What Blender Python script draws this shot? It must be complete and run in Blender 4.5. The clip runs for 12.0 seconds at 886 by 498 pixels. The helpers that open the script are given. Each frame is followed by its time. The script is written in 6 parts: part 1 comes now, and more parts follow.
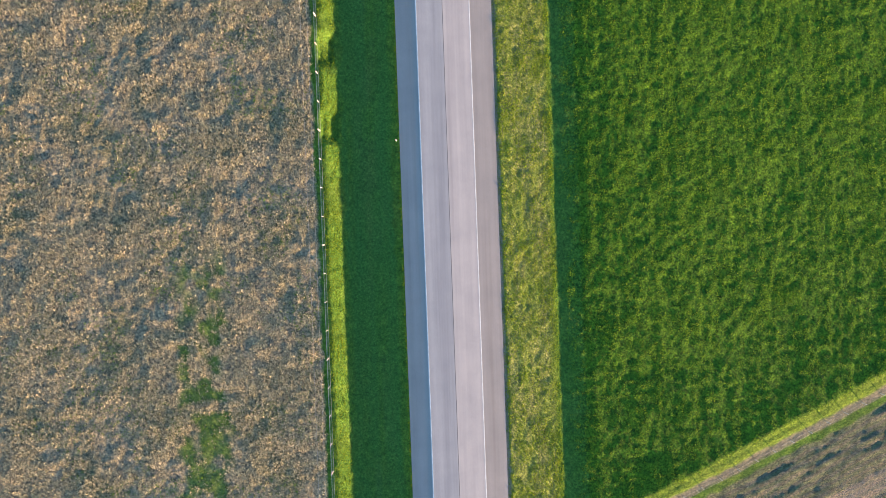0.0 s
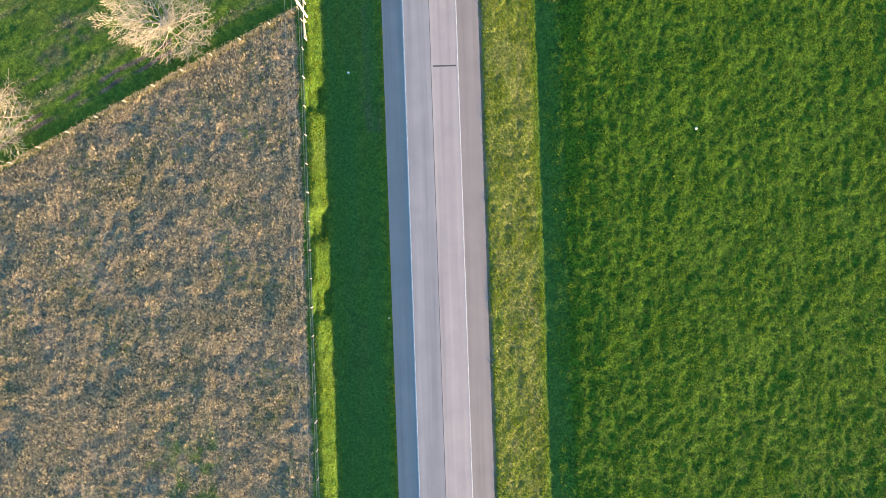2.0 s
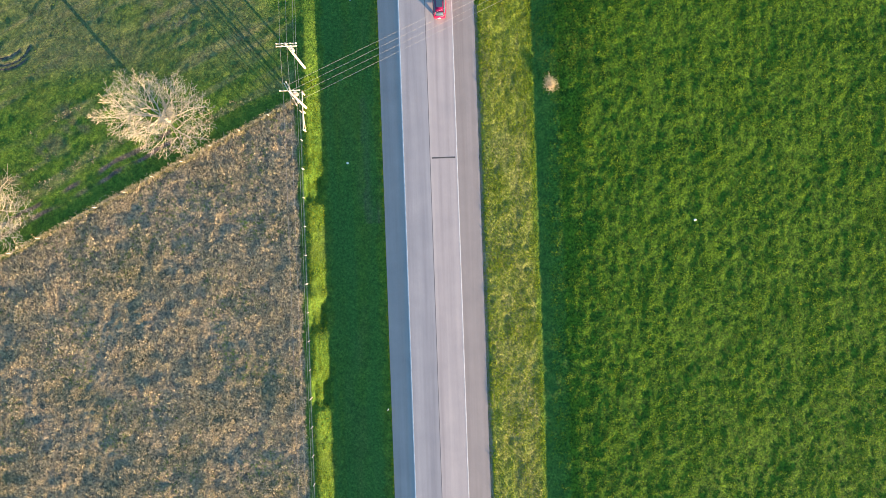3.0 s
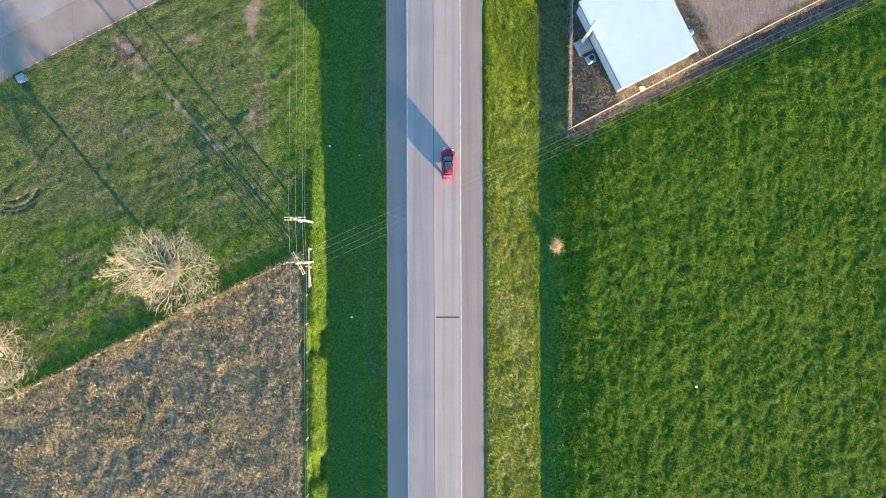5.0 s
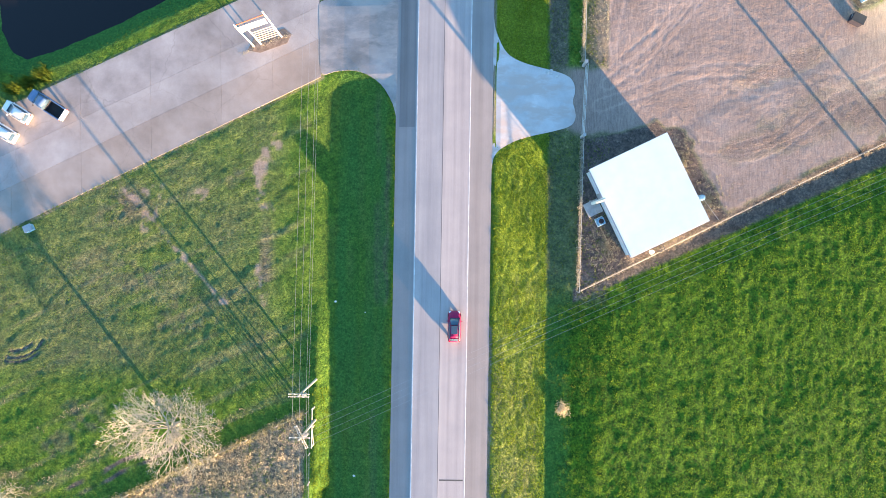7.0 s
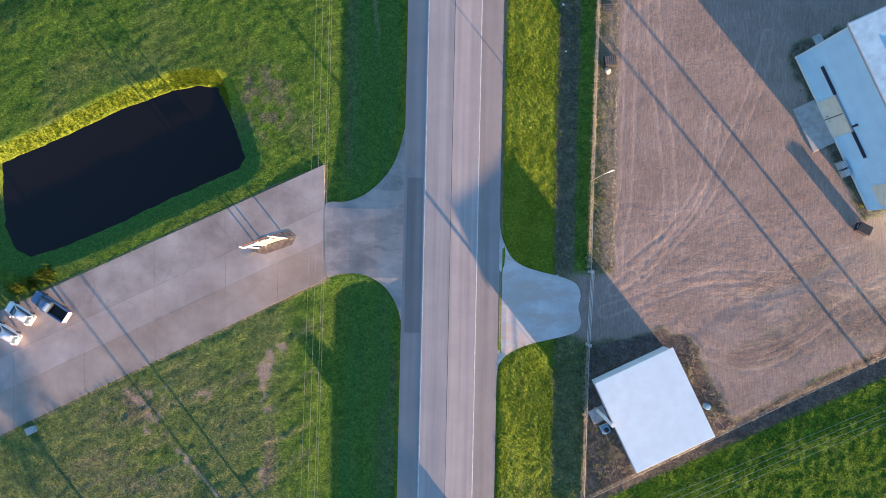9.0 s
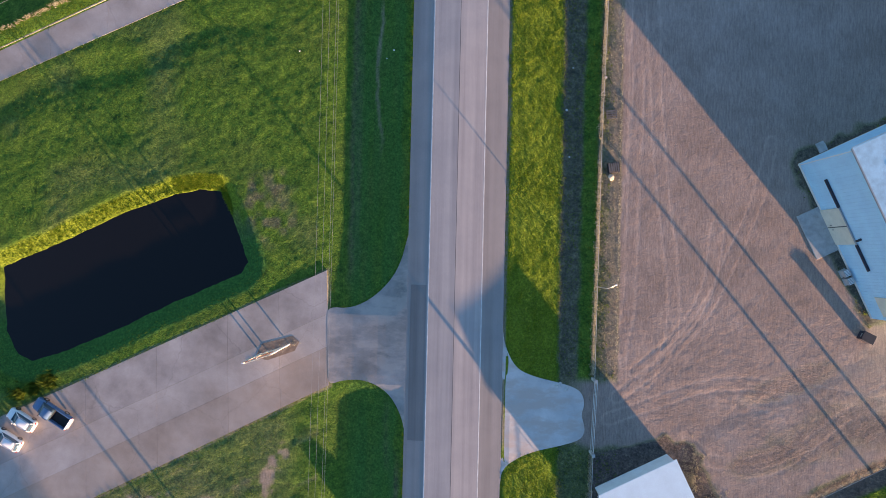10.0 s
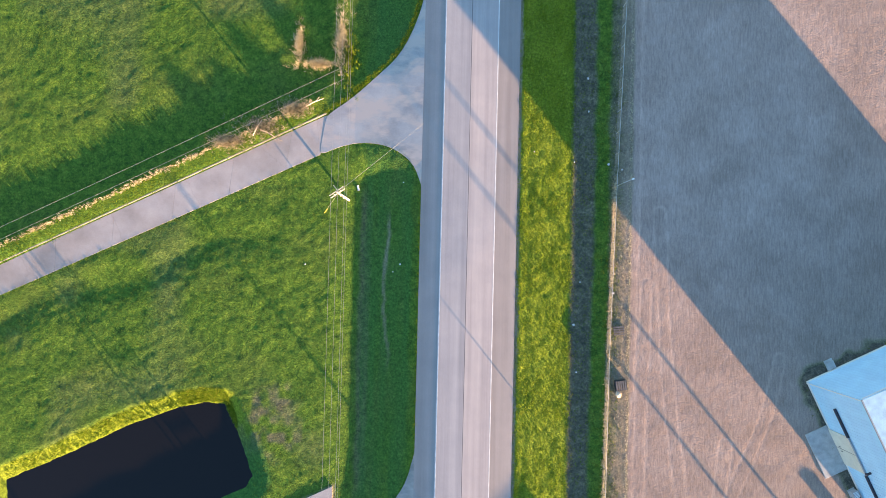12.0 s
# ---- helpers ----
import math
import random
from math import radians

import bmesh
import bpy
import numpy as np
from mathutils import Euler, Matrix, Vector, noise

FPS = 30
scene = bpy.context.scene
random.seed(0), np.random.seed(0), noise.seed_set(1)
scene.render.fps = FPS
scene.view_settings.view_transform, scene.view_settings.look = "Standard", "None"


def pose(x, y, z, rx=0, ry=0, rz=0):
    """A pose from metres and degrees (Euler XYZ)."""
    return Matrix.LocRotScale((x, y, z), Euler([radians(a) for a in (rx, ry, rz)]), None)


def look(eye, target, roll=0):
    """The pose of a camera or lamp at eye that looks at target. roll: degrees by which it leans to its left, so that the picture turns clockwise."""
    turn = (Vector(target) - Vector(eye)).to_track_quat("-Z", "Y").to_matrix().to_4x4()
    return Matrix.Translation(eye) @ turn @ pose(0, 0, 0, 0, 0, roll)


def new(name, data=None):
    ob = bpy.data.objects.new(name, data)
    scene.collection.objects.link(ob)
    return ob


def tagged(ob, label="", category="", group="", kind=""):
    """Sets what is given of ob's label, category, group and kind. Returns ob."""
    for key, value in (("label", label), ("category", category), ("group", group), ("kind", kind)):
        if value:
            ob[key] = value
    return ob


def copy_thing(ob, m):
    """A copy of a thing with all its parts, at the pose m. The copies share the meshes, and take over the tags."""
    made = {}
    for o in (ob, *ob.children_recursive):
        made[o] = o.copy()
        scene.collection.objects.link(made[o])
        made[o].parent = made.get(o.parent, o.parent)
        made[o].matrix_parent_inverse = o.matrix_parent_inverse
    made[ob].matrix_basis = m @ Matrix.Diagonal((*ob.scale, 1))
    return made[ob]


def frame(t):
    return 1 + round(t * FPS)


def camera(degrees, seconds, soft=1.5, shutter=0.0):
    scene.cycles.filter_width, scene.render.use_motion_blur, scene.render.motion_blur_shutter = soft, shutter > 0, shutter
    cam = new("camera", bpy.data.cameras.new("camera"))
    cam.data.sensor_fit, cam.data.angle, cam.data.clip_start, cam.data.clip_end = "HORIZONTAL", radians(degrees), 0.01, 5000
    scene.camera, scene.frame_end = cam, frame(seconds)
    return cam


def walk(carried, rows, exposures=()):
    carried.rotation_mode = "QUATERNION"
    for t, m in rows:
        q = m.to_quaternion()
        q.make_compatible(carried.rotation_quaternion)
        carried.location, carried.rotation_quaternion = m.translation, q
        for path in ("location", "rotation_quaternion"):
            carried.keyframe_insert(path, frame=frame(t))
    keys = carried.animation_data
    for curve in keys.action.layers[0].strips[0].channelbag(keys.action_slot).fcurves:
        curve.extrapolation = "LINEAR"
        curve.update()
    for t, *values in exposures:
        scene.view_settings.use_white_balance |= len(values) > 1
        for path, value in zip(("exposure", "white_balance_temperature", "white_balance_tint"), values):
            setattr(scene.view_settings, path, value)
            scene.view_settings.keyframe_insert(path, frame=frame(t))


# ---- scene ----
cam = camera(73.7, 12.0, 0.7)

PATH = [  # seconds, x, y, z, rx, ry, rz
    (0.0, 0.234, 0.000, 82.647, -0.846, 0.754, -2.077),
    (0.5, 0.765, 5.895, 82.645, -0.772, 0.713, -2.043),
    (1.0, 1.218, 11.883, 82.689, -0.683, 0.680, -1.993),
    (1.5, 1.617, 18.009, 82.621, -0.581, 0.651, -1.983),
    (2.0, 1.905, 24.156, 82.512, -0.483, 0.618, -1.983),
    (2.5, 2.144, 30.342, 82.429, -0.388, 0.569, -2.004),
    (3.0, 2.294, 36.570, 82.418, -0.286, 0.514, -2.018),
    (3.2, 2.315, 39.025, 82.404, -0.244, 0.492, -1.984),
    (4.8, 1.930, 56.477, 82.670, -0.052, 0.322, -0.396),
    (5.0, 1.937, 58.361, 82.630, -0.017, 0.338, -0.213),
    (5.5, 1.861, 62.986, 82.454, 0.100, 0.422, 0.148),
    (6.0, 1.762, 67.939, 82.312, 0.264, 0.536, 0.442),
    (6.5, 1.627, 73.492, 82.155, 0.456, 0.625, 0.724),
    (7.0, 1.452, 79.733, 82.042, 0.643, 0.683, 0.945),
    (7.2, 1.394, 82.361, 81.991, 0.704, 0.689, 1.012),
    (8.8, 0.233, 105.069, 82.116, 0.809, 0.571, 1.221),
    (9.0, 0.032, 108.011, 82.145, 0.828, 0.546, 1.258),
    (9.5, -0.445, 115.375, 82.183, 0.879, 0.469, 1.316),
    (10.0, -0.914, 122.702, 82.236, 0.940, 0.428, 1.325),
    (10.5, -1.340, 130.060, 82.225, 1.030, 0.434, 1.332),
    (11.0, -1.655, 137.672, 82.299, 1.195, 0.459, 1.372),
    (11.5, -2.060, 145.170, 82.361, 1.368, 0.441, 1.383),
    (12.0, -2.517, 152.085, 82.373, 1.458, 0.392, 1.387),
]
walk(cam, [(t, pose(x, y, z, rx, ry, rz)) for t, x, y, z, rx, ry, rz in PATH],
     [(0.0, 2.72, 6190, 9), (3.0, 2.74, 6190, 7), (5.0, 2.75, 6080, 7), (6.0, 2.93, 6050, 8), (7.0, 3.13, 5980, 10),
      (9.0, 2.40, 6030, 17), (9.5, 2.10, 6030, 18), (10.0, 2.17, 6080, 18), (10.5, 2.45, 6170, 17), (12.0, 2.97, 6480, 14)])

# ---- world, sun ----
SUN_TO = Vector((0.636, -0.771, 0.0)).normalized()   # level direction towards the sun
SUN_ELEV = 4.35                                      # degrees above the horizon
world = bpy.data.worlds.new("evening_sky")
scene.world = world
world.use_nodes = True
wn = world.node_tree.nodes
sky = wn.new("ShaderNodeTexSky")
sky.sky_type = "NISHITA"
sky.sun_disc = False
sky.sun_elevation = radians(SUN_ELEV)
sky.sun_rotation = math.atan2(SUN_TO.x, SUN_TO.y)
sky.altitude = 100
sky.dust_density, sky.ozone_density = 0.4, 2.6
world.node_tree.links.new(sky.outputs[0], wn["Background"].inputs[0])
wn["Background"].inputs[1].default_value = 0.127
lamp = bpy.data.lights.new("sun", "SUN")
lamp.energy, lamp.angle, lamp.color = 5.0, radians(0.53), (1.0, 0.62, 0.33)
sun = new("sun", lamp)
toward = Vector((SUN_TO.x * math.cos(radians(SUN_ELEV)), SUN_TO.y * math.cos(radians(SUN_ELEV)), math.sin(radians(SUN_ELEV))))
sun.matrix_world = look(toward * 300, (0, 0, 0))


# ---- materials ----
def shader(name, rough=0.8, metal=0.0, spec=0.3):
    m = bpy.data.materials.new(name)
    m.use_nodes = True
    b = m.node_tree.nodes["Principled BSDF"]
    b.inputs["Roughness"].default_value, b.inputs["Metallic"].default_value = rough, metal
    b.inputs["Specular IOR Level"].default_value = spec
    return m, m.node_tree.nodes, m.node_tree.links, b


def noise_tex(n, l, scale, detail=4.0, rough=0.6, stretch=None, turn=0.0, coord="Object"):
    t = n.new("ShaderNodeTexNoise")
    t.inputs["Scale"].default_value, t.inputs["Detail"].default_value, t.inputs["Roughness"].default_value = scale, detail, rough
    c = n.new("ShaderNodeTexCoord")
    if stretch:
        mp = n.new("ShaderNodeMapping")
        mp.inputs["Scale"].default_value = stretch
        mp.inputs["Rotation"].default_value = (0, 0, radians(turn))
        l.new(c.outputs[coord], mp.inputs[0])
        l.new(mp.outputs[0], t.inputs["Vector"])
    else:
        l.new(c.outputs[coord], t.inputs["Vector"])
    return t


def ramp(n, l, src, stops):
    r = n.new("ShaderNodeValToRGB")
    e = r.color_ramp.elements
    while len(e) < len(stops):
        e.new(0.5)
    for el, (p, c) in zip(e, stops):
        el.position, el.color = p, (*c, 1)
    l.new(src, r.inputs[0])
    return r.outputs[0]


def mix(n, l, fac, a, b, mode="MIX"):
    m = n.new("ShaderNodeMix")
    m.data_type, m.blend_type = "RGBA", mode
    for v, k in ((fac, 0), (a, 6), (b, 7)):
        if isinstance(v, (int, float)):
            m.inputs[k].default_value = v
        elif isinstance(v, tuple):
            m.inputs[k].default_value = (*v, 1)
        else:
            l.new(v, m.inputs[k])
    return m.outputs[2]


def bump(n, l, b, src, strength, dist):
    k = n.new("ShaderNodeBump")
    k.inputs["Strength"].default_value, k.inputs["Distance"].default_value = strength, dist
    l.new(src, k.inputs["Height"])
    l.new(k.outputs[0], b.inputs["Normal"])


def plain(name, col, rough=0.6, metal=0.0, vary=0.15, scale=3.0, spec=0.4, relief=0.0, rscale=40.0):
    """A worn surface: one colour with blotches and fine grain."""
    m, n, l, b = shader(name, rough, metal, spec)
    t = noise_tex(n, l, scale, 5)
    c1 = ramp(n, l, t.outputs[0], [(0.3, tuple(c * (1 - vary) for c in col)), (0.7, tuple(min(1, c * (1 + vary)) for c in col))])
    t2 = noise_tex(n, l, scale * 14, 3)
    c2 = ramp(n, l, t2.outputs[0], [(0.35, (0.86, 0.86, 0.86)), (0.65, (1.0, 1.0, 1.0))])
    l.new(mix(n, l, 0.6, c1, c2, "MULTIPLY"), b.inputs["Base Color"])
    if relief:
        bump(n, l, b, noise_tex(n, l, rscale, 4).outputs[0], 1.0, relief)
    return m


def pavement(name, cols, long_streak=True, relief=0.004, rough=0.85, across=0.0, crack=0.25, sand=0.0):
    """Concrete or asphalt: lengthwise wheel polish, stains and aggregate."""
    m, n, l, b = shader(name, rough, 0, 0.25)
    a = noise_tex(n, l, 1.0, 5, 0.6, (0.95, 0.02, 1) if long_streak else (0.25, 0.25, 1), across)
    c = ramp(n, l, a.outputs[0], [(0.3, cols[0]), (0.5, cols[1]), (0.72, cols[2])])
    s = noise_tex(n, l, 0.22, 5, 0.65)
    c = mix(n, l, 0.55, c, ramp(n, l, s.outputs[0], [(0.3, (0.78, 0.79, 0.80)), (0.7, (1.08, 1.05, 1.02))]), "MULTIPLY")
    g = noise_tex(n, l, 9.0, 4, 0.7)
    c = mix(n, l, 0.5, c, ramp(n, l, g.outputs[0], [(0.3, (0.82, 0.82, 0.82)), (0.7, (1.1, 1.1, 1.1))]), "MULTIPLY")
    if not long_streak:
        vo = n.new("ShaderNodeTexVoronoi")
        vo.feature = "DISTANCE_TO_EDGE"
        vo.inputs["Scale"].default_value = 0.085
        wc = n.new("ShaderNodeTexCoord")
        wob = noise_tex(n, l, 0.7, 3)
        va = n.new("ShaderNodeVectorMath")
        va.operation = "MULTIPLY_ADD"
        va.inputs[1].default_value = (1.6, 1.6, 0)
        l.new(wob.outputs["Color"], va.inputs[0])
        l.new(wc.outputs["Object"], va.inputs[2])
        l.new(va.outputs[0], vo.inputs["Vector"])
        c = mix(n, l, crack, c, ramp(n, l, vo.outputs["Distance"], [(0.0, (0.5, 0.49, 0.48)), (0.004, (0.85, 0.85, 0.85)), (0.008, (1, 1, 1))]), "MULTIPLY")
        st2 = noise_tex(n, l, 0.07, 4, 0.6)
        c = mix(n, l, 0.7, c, ramp(n, l, st2.outputs[0], [(0.35, (0.86, 0.81, 0.76)), (0.55, (1, 1, 1)), (0.75, (1.08, 1.08, 1.09))]), "MULTIPLY")
    if sand:
        sd = noise_tex(n, l, 0.30, 6, 0.68, (0.55, 1.3, 1), 25)
        c = mix(n, l, ramp(n, l, sd.outputs[0], [(0.46, (0, 0, 0)), (0.58, (sand, sand, sand))]), c, (0.50, 0.41, 0.35))
    oi = n.new("ShaderNodeObjectInfo")
    c = mix(n, l, 0.3, c, ramp(n, l, oi.outputs["Random"], [(0, (0.88, 0.87, 0.86)), (1, (1.06, 1.05, 1.05))]), "MULTIPLY")
    l.new(c, b.inputs["Base Color"])
    bump(n, l, b, g.outputs[0], 0.5, relief)
    return m


M_LANE = pavement("road_concrete", [(0.325, 0.295, 0.288), (0.405, 0.366, 0.348), (0.465, 0.418, 0.392)])
M_SHOULDER = pavement("shoulder_asphalt", [(0.26, 0.235, 0.22), (0.30, 0.275, 0.26), (0.34, 0.31, 0.295)])
M_SLAB = pavement("lot_concrete", [(0.32, 0.285, 0.26), (0.39, 0.35, 0.325), (0.46, 0.42, 0.395)], False)
M_TAN = pavement("lot_concrete_tan", [(0.30, 0.252, 0.215), (0.36, 0.305, 0.265), (0.42, 0.362, 0.32)], False)
M_OLD = pavement("lot_concrete_old", [(0.25, 0.222, 0.205), (0.34, 0.305, 0.285), (0.43, 0.392, 0.37)], False, crack=0.4)
M_APRON = pavement("apron_asphalt", [(0.24, 0.225, 0.21), (0.32, 0.30, 0.285), (0.42, 0.39, 0.37)], False, 0.008, crack=0.1, sand=0.5)
M_PALE = pavement("pale_gravelled_asphalt", [(0.48, 0.465, 0.45), (0.59, 0.57, 0.55), (0.68, 0.655, 0.625)], False, 0.008, crack=0.0, sand=0.85)
M_MIXED = pavement("dusty_apron_asphalt", [(0.30, 0.288, 0.282), (0.40, 0.382, 0.37), (0.49, 0.46, 0.435)], False, 0.008, crack=0.0, sand=0.95)
M_LINE = plain("line_paint", (0.60, 0.59, 0.56), 0.7, vary=0.25, scale=1.2)
M_SEAM = plain("tar_seam", (0.09, 0.085, 0.08), 0.7)
M_TYRE_DARK = plain("tar_patch", (0.15, 0.145, 0.14), 0.8)


def ground_material():
    m, n, l, b = shader("ground_cover", 0.95, 0, 0.1)

    def attr(name):
        a = n.new("ShaderNodeAttribute")
        a.attribute_name = name
        return a
    # lawn
    big = noise_tex(n, l, 0.10, 5, 0.6)
    mid = noise_tex(n, l, 0.9, 5, 0.65)
    fine = noise_tex(n, l, 7.0, 4, 0.7)
    lawn = ramp(n, l, mid.outputs[0], [(0.28, (0.036, 0.092, 0.017)), (0.5, (0.080, 0.165, 0.022)), (0.72, (0.135, 0.220, 0.030))])
    lawn = mix(n, l, ramp(n, l, big.outputs[0], [(0.48, (0, 0, 0)), (0.75, (0.4, 0.4, 0.4))]), lawn, (0.120, 0.140, 0.040))
    # dry grass litter
    dry = ramp(n, l, mid.outputs[0], [(0.3, (0.152, 0.133, 0.100)), (0.5, (0.26, 0.221, 0.150)), (0.7, (0.37, 0.31, 0.198))])
    dry = mix(n, l, ramp(n, l, big.outputs[0], [(0.45, (0, 0, 0)), (0.75, (0.7, 0.7, 0.7))]), dry, (0.085, 0.105, 0.03))
    # crop rows
    crop = ramp(n, l, mid.outputs[0], [(0.3, (0.026, 0.078, 0.010)), (0.7, (0.105, 0.205, 0.014))])
    # gravel and packed dirt
    g1 = noise_tex(n, l, 0.16, 6, 0.62)
    grav = ramp(n, l, g1.outputs[0], [(0.3, (0.278, 0.214, 0.174)), (0.5, (0.334, 0.257, 0.211)), (0.72, (0.395, 0.309, 0.257))])
    g2 = noise_tex(n, l, 2.2, 6, 0.75, (2.0, 0.32, 1), 6)
    grav = mix(n, l, 0.6, grav, ramp(n, l, g2.outputs[0], [(0.3, (0.46, 0.46, 0.47)), (0.7, (1.24, 1.22, 1.20))]), "MULTIPLY")
    # lightens the gravel colour to lift the shadowed part of the yard
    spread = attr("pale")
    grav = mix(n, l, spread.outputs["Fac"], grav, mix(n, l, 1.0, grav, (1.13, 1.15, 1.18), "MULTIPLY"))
    tk = attr("tracks")
    grav = mix(n, l, tk.outputs["Fac"], grav, mix(n, l, 1.0, grav, (1.28, 1.27, 1.25), "MULTIPLY"))
    # weeds and bare soil strip
    soil = ramp(n, l, mid.outputs[0], [(0.3, (0.085, 0.072, 0.066)), (0.55, (0.150, 0.124, 0.108)), (0.75, (0.225, 0.184, 0.150))])
    ma, mb = attr("cover_a"), attr("cover_b")
    sa, sb = n.new("ShaderNodeSeparateColor"), n.new("ShaderNodeSeparateColor")
    l.new(ma.outputs["Color"], sa.inputs[0])
    l.new(mb.outputs["Color"], sb.inputs[0])
    c = mix(n, l, sa.outputs[0], lawn, dry)
    c = mix(n, l, sa.outputs[1], c, crop)
    c = mix(n, l, sb.outputs[0], c, soil)
    # yellow of sunlit slopes, put into the cover colour
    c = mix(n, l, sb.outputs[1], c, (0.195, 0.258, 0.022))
    # cool green of grass in shade, put into the cover colour
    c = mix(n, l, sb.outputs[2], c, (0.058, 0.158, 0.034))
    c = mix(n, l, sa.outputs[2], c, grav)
    clod = noise_tex(n, l, 3.0, 3, 0.6)
    rank = n.new("ShaderNodeMath")
    rank.operation = "ADD"
    l.new(sa.outputs[0], rank.inputs[0])
    l.new(sa.outputs[1], rank.inputs[1])
    tall = n.new("ShaderNodeMath")
    tall.operation, tall.use_clamp = "MULTIPLY_ADD", True
    l.new(rank.outputs[0], tall.inputs[0])
    tall.inputs[1].default_value, tall.inputs[2].default_value = 0.4, 0.6
    bare = n.new("ShaderNodeMath")
    bare.operation = "SUBTRACT"
    bare.inputs[0].default_value = 1.0
    l.new(sa.outputs[2], bare.inputs[1])
    plants = n.new("ShaderNodeMath")
    plants.operation = "MULTIPLY"
    l.new(tall.outputs[0], plants.inputs[0])
    l.new(bare.outputs[0], plants.inputs[1])
    c = mix(n, l, plants.outputs[0], c, mix(n, l, 1.0, c, ramp(n, l, clod.outputs[0], [(0.36, (0.50, 0.55, 0.58)), (0.52, (1.0, 1.0, 1.0)), (0.66, (1.6, 1.5, 1.35))]), "MULTIPLY"))
    spk = n.new("ShaderNodeMath")
    spk.operation = "MULTIPLY_ADD"
    l.new(sa.outputs[2], spk.inputs[0])
    spk.inputs[1].default_value = -0.30
    spk.inputs[2].default_value = 0.52
    c = mix(n, l, spk.outputs[0], c, ramp(n, l, fine.outputs[0], [(0.34, (0.36, 0.36, 0.36)), (0.66, (1.5, 1.5, 1.5))]), "MULTIPLY")
    l.new(c, b.inputs["Base Color"])
    # plant cover is rough, packed gravel nearly flat
    grain = noise_tex(n, l, 4.2, 4, 0.72)
    hgt = mix(n, l, sa.outputs[2], grain.outputs[0], mix(n, l, 0.78, grain.outputs[0], (0.5, 0.5, 0.5)))
    bump(n, l, b, hgt, 1.0, 0.30)
    return m


M_GROUND = ground_material()


# ---- lie of the land ----
def smooth(a, b, v):
    t = np.clip((v - a) / (b - a), 0, 1)
    return t * t * (3 - 2 * t)


def lattice(x, y, size, seed):
    """Smooth value noise in 0..1 on a lattice of that size in metres."""
    x, y = np.asarray(x, float) / size, np.asarray(y, float) / size
    ix, iy = np.floor(x).astype(np.int64), np.floor(y).astype(np.int64)
    fx, fy = x - ix, y - iy
    fx, fy = fx * fx * (3 - 2 * fx), fy * fy * (3 - 2 * fy)

    def h(i, j):
        k = (i * 374761393 + j * 668265263 + seed * 974711) & 0x7FFFFFFF
        k = ((k ^ (k >> 13)) * 1274126177) & 0x7FFFFFFF
        return ((k ^ (k >> 16)) & 0xFFFF) / 65535.0
    return (h(ix, iy) * (1 - fx) + h(ix + 1, iy) * fx) * (1 - fy) + (h(ix, iy + 1) * (1 - fx) + h(ix + 1, iy + 1) * fx) * fy


ROAD_X = [-6.4, -3.45, 0.2, 3.85, 7.0]
ROAD_Z = [0.07, 0.377, 0.45, 0.377, 0.25]
POND = [(-64, 120), (-55.3, 123.9), (-47.5, 127.9), (-39.6, 130.9), (-36.4, 131.6), (-33.4, 131.4), (-31.6, 127.6), (-29.4, 121.6),
        (-30.2, 120.1), (-39.2, 115.9), (-47, 112), (-54.8, 108.5), (-59.6, 107), (-61.6, 107.9), (-63.2, 111)]
WATER_Z = -1.62


APRON_W = [(-6.39, 99.0), (-7.0, 101.2), (-8.8, 104.0), (-12.0, 105.6), (-15.2, 105.4), (-17.0, 104.7), (-17.3, 106.0), (-17.6, 114.0), (-17.5, 115.6), (-14.2, 115.4),
           (-10.7, 117.3), (-7.7, 120.9), (-6.39, 126.0)]
APRON_NW = [(-6.39, 163.0), (-7.6, 166.2), (-10.9, 168.5), (-14.9, 169.0), (-18.1, 168.3), (-20.7, 167.1), (-20.8, 168.0), (-20.2, 172.0), (-19.8, 172.9), (-16.7, 175.0),
            (-13.6, 177.8), (-9.7, 181.5), (-7.2, 187.0), (-6.39, 191.0)]
APRON_E = [(6.98, 91.5), (7.3, 94.0), (9.5, 95.5), (11.8, 96.4), (15.4, 97.2), (18.1, 98.0), (18.7, 99.2), (18.5, 100.4), (18.1, 101.5), (18.6, 102.9),
           (18.2, 104.5), (17.0, 105.3), (14.8, 105.9), (11.6, 106.6), (9.4, 107.5), (8.2, 108.9), (7.2, 111.4), (6.98, 113.4)]


def rounded(pts, times=2):
    """An open line with its corners cut, ends kept."""
    for _ in range(times):
        out = [pts[0]]
        for (ax, ay), (bx, by) in zip(pts, pts[1:]):
            out += [(ax * 0.75 + bx * 0.25, ay * 0.75 + by * 0.25), (ax * 0.25 + bx * 0.75, ay * 0.25 + by * 0.75)]
        pts = out + [pts[-1]]
    return pts


APRON_W, APRON_NW, APRON_E = rounded(APRON_W), rounded(APRON_NW), rounded(APRON_E)
LOT_W = [(-17.0, 104.5), (-71, 77.2), (-71.5, 95.0), (-17.7, 120.8)]
LANE_NW = [(-20.7, 167.0), (-74, 142), (-74.2, 146.4), (-19.8, 173.0)]
SHED_PLOT = [(19.6, 76.0), (27.0, 79.4), (39.5, 86.0), (37.0, 91.5), (33.5, 97.2), (29.5, 98.4), (19.6, 95.2)]
HALL_PLOT = [(47.7, 137.0), (58.0, 115.8), (85.5, 129.1), (75.2, 150.3)]
PAVED = [APRON_W, APRON_NW, APRON_E, LOT_W, LANE_NW]


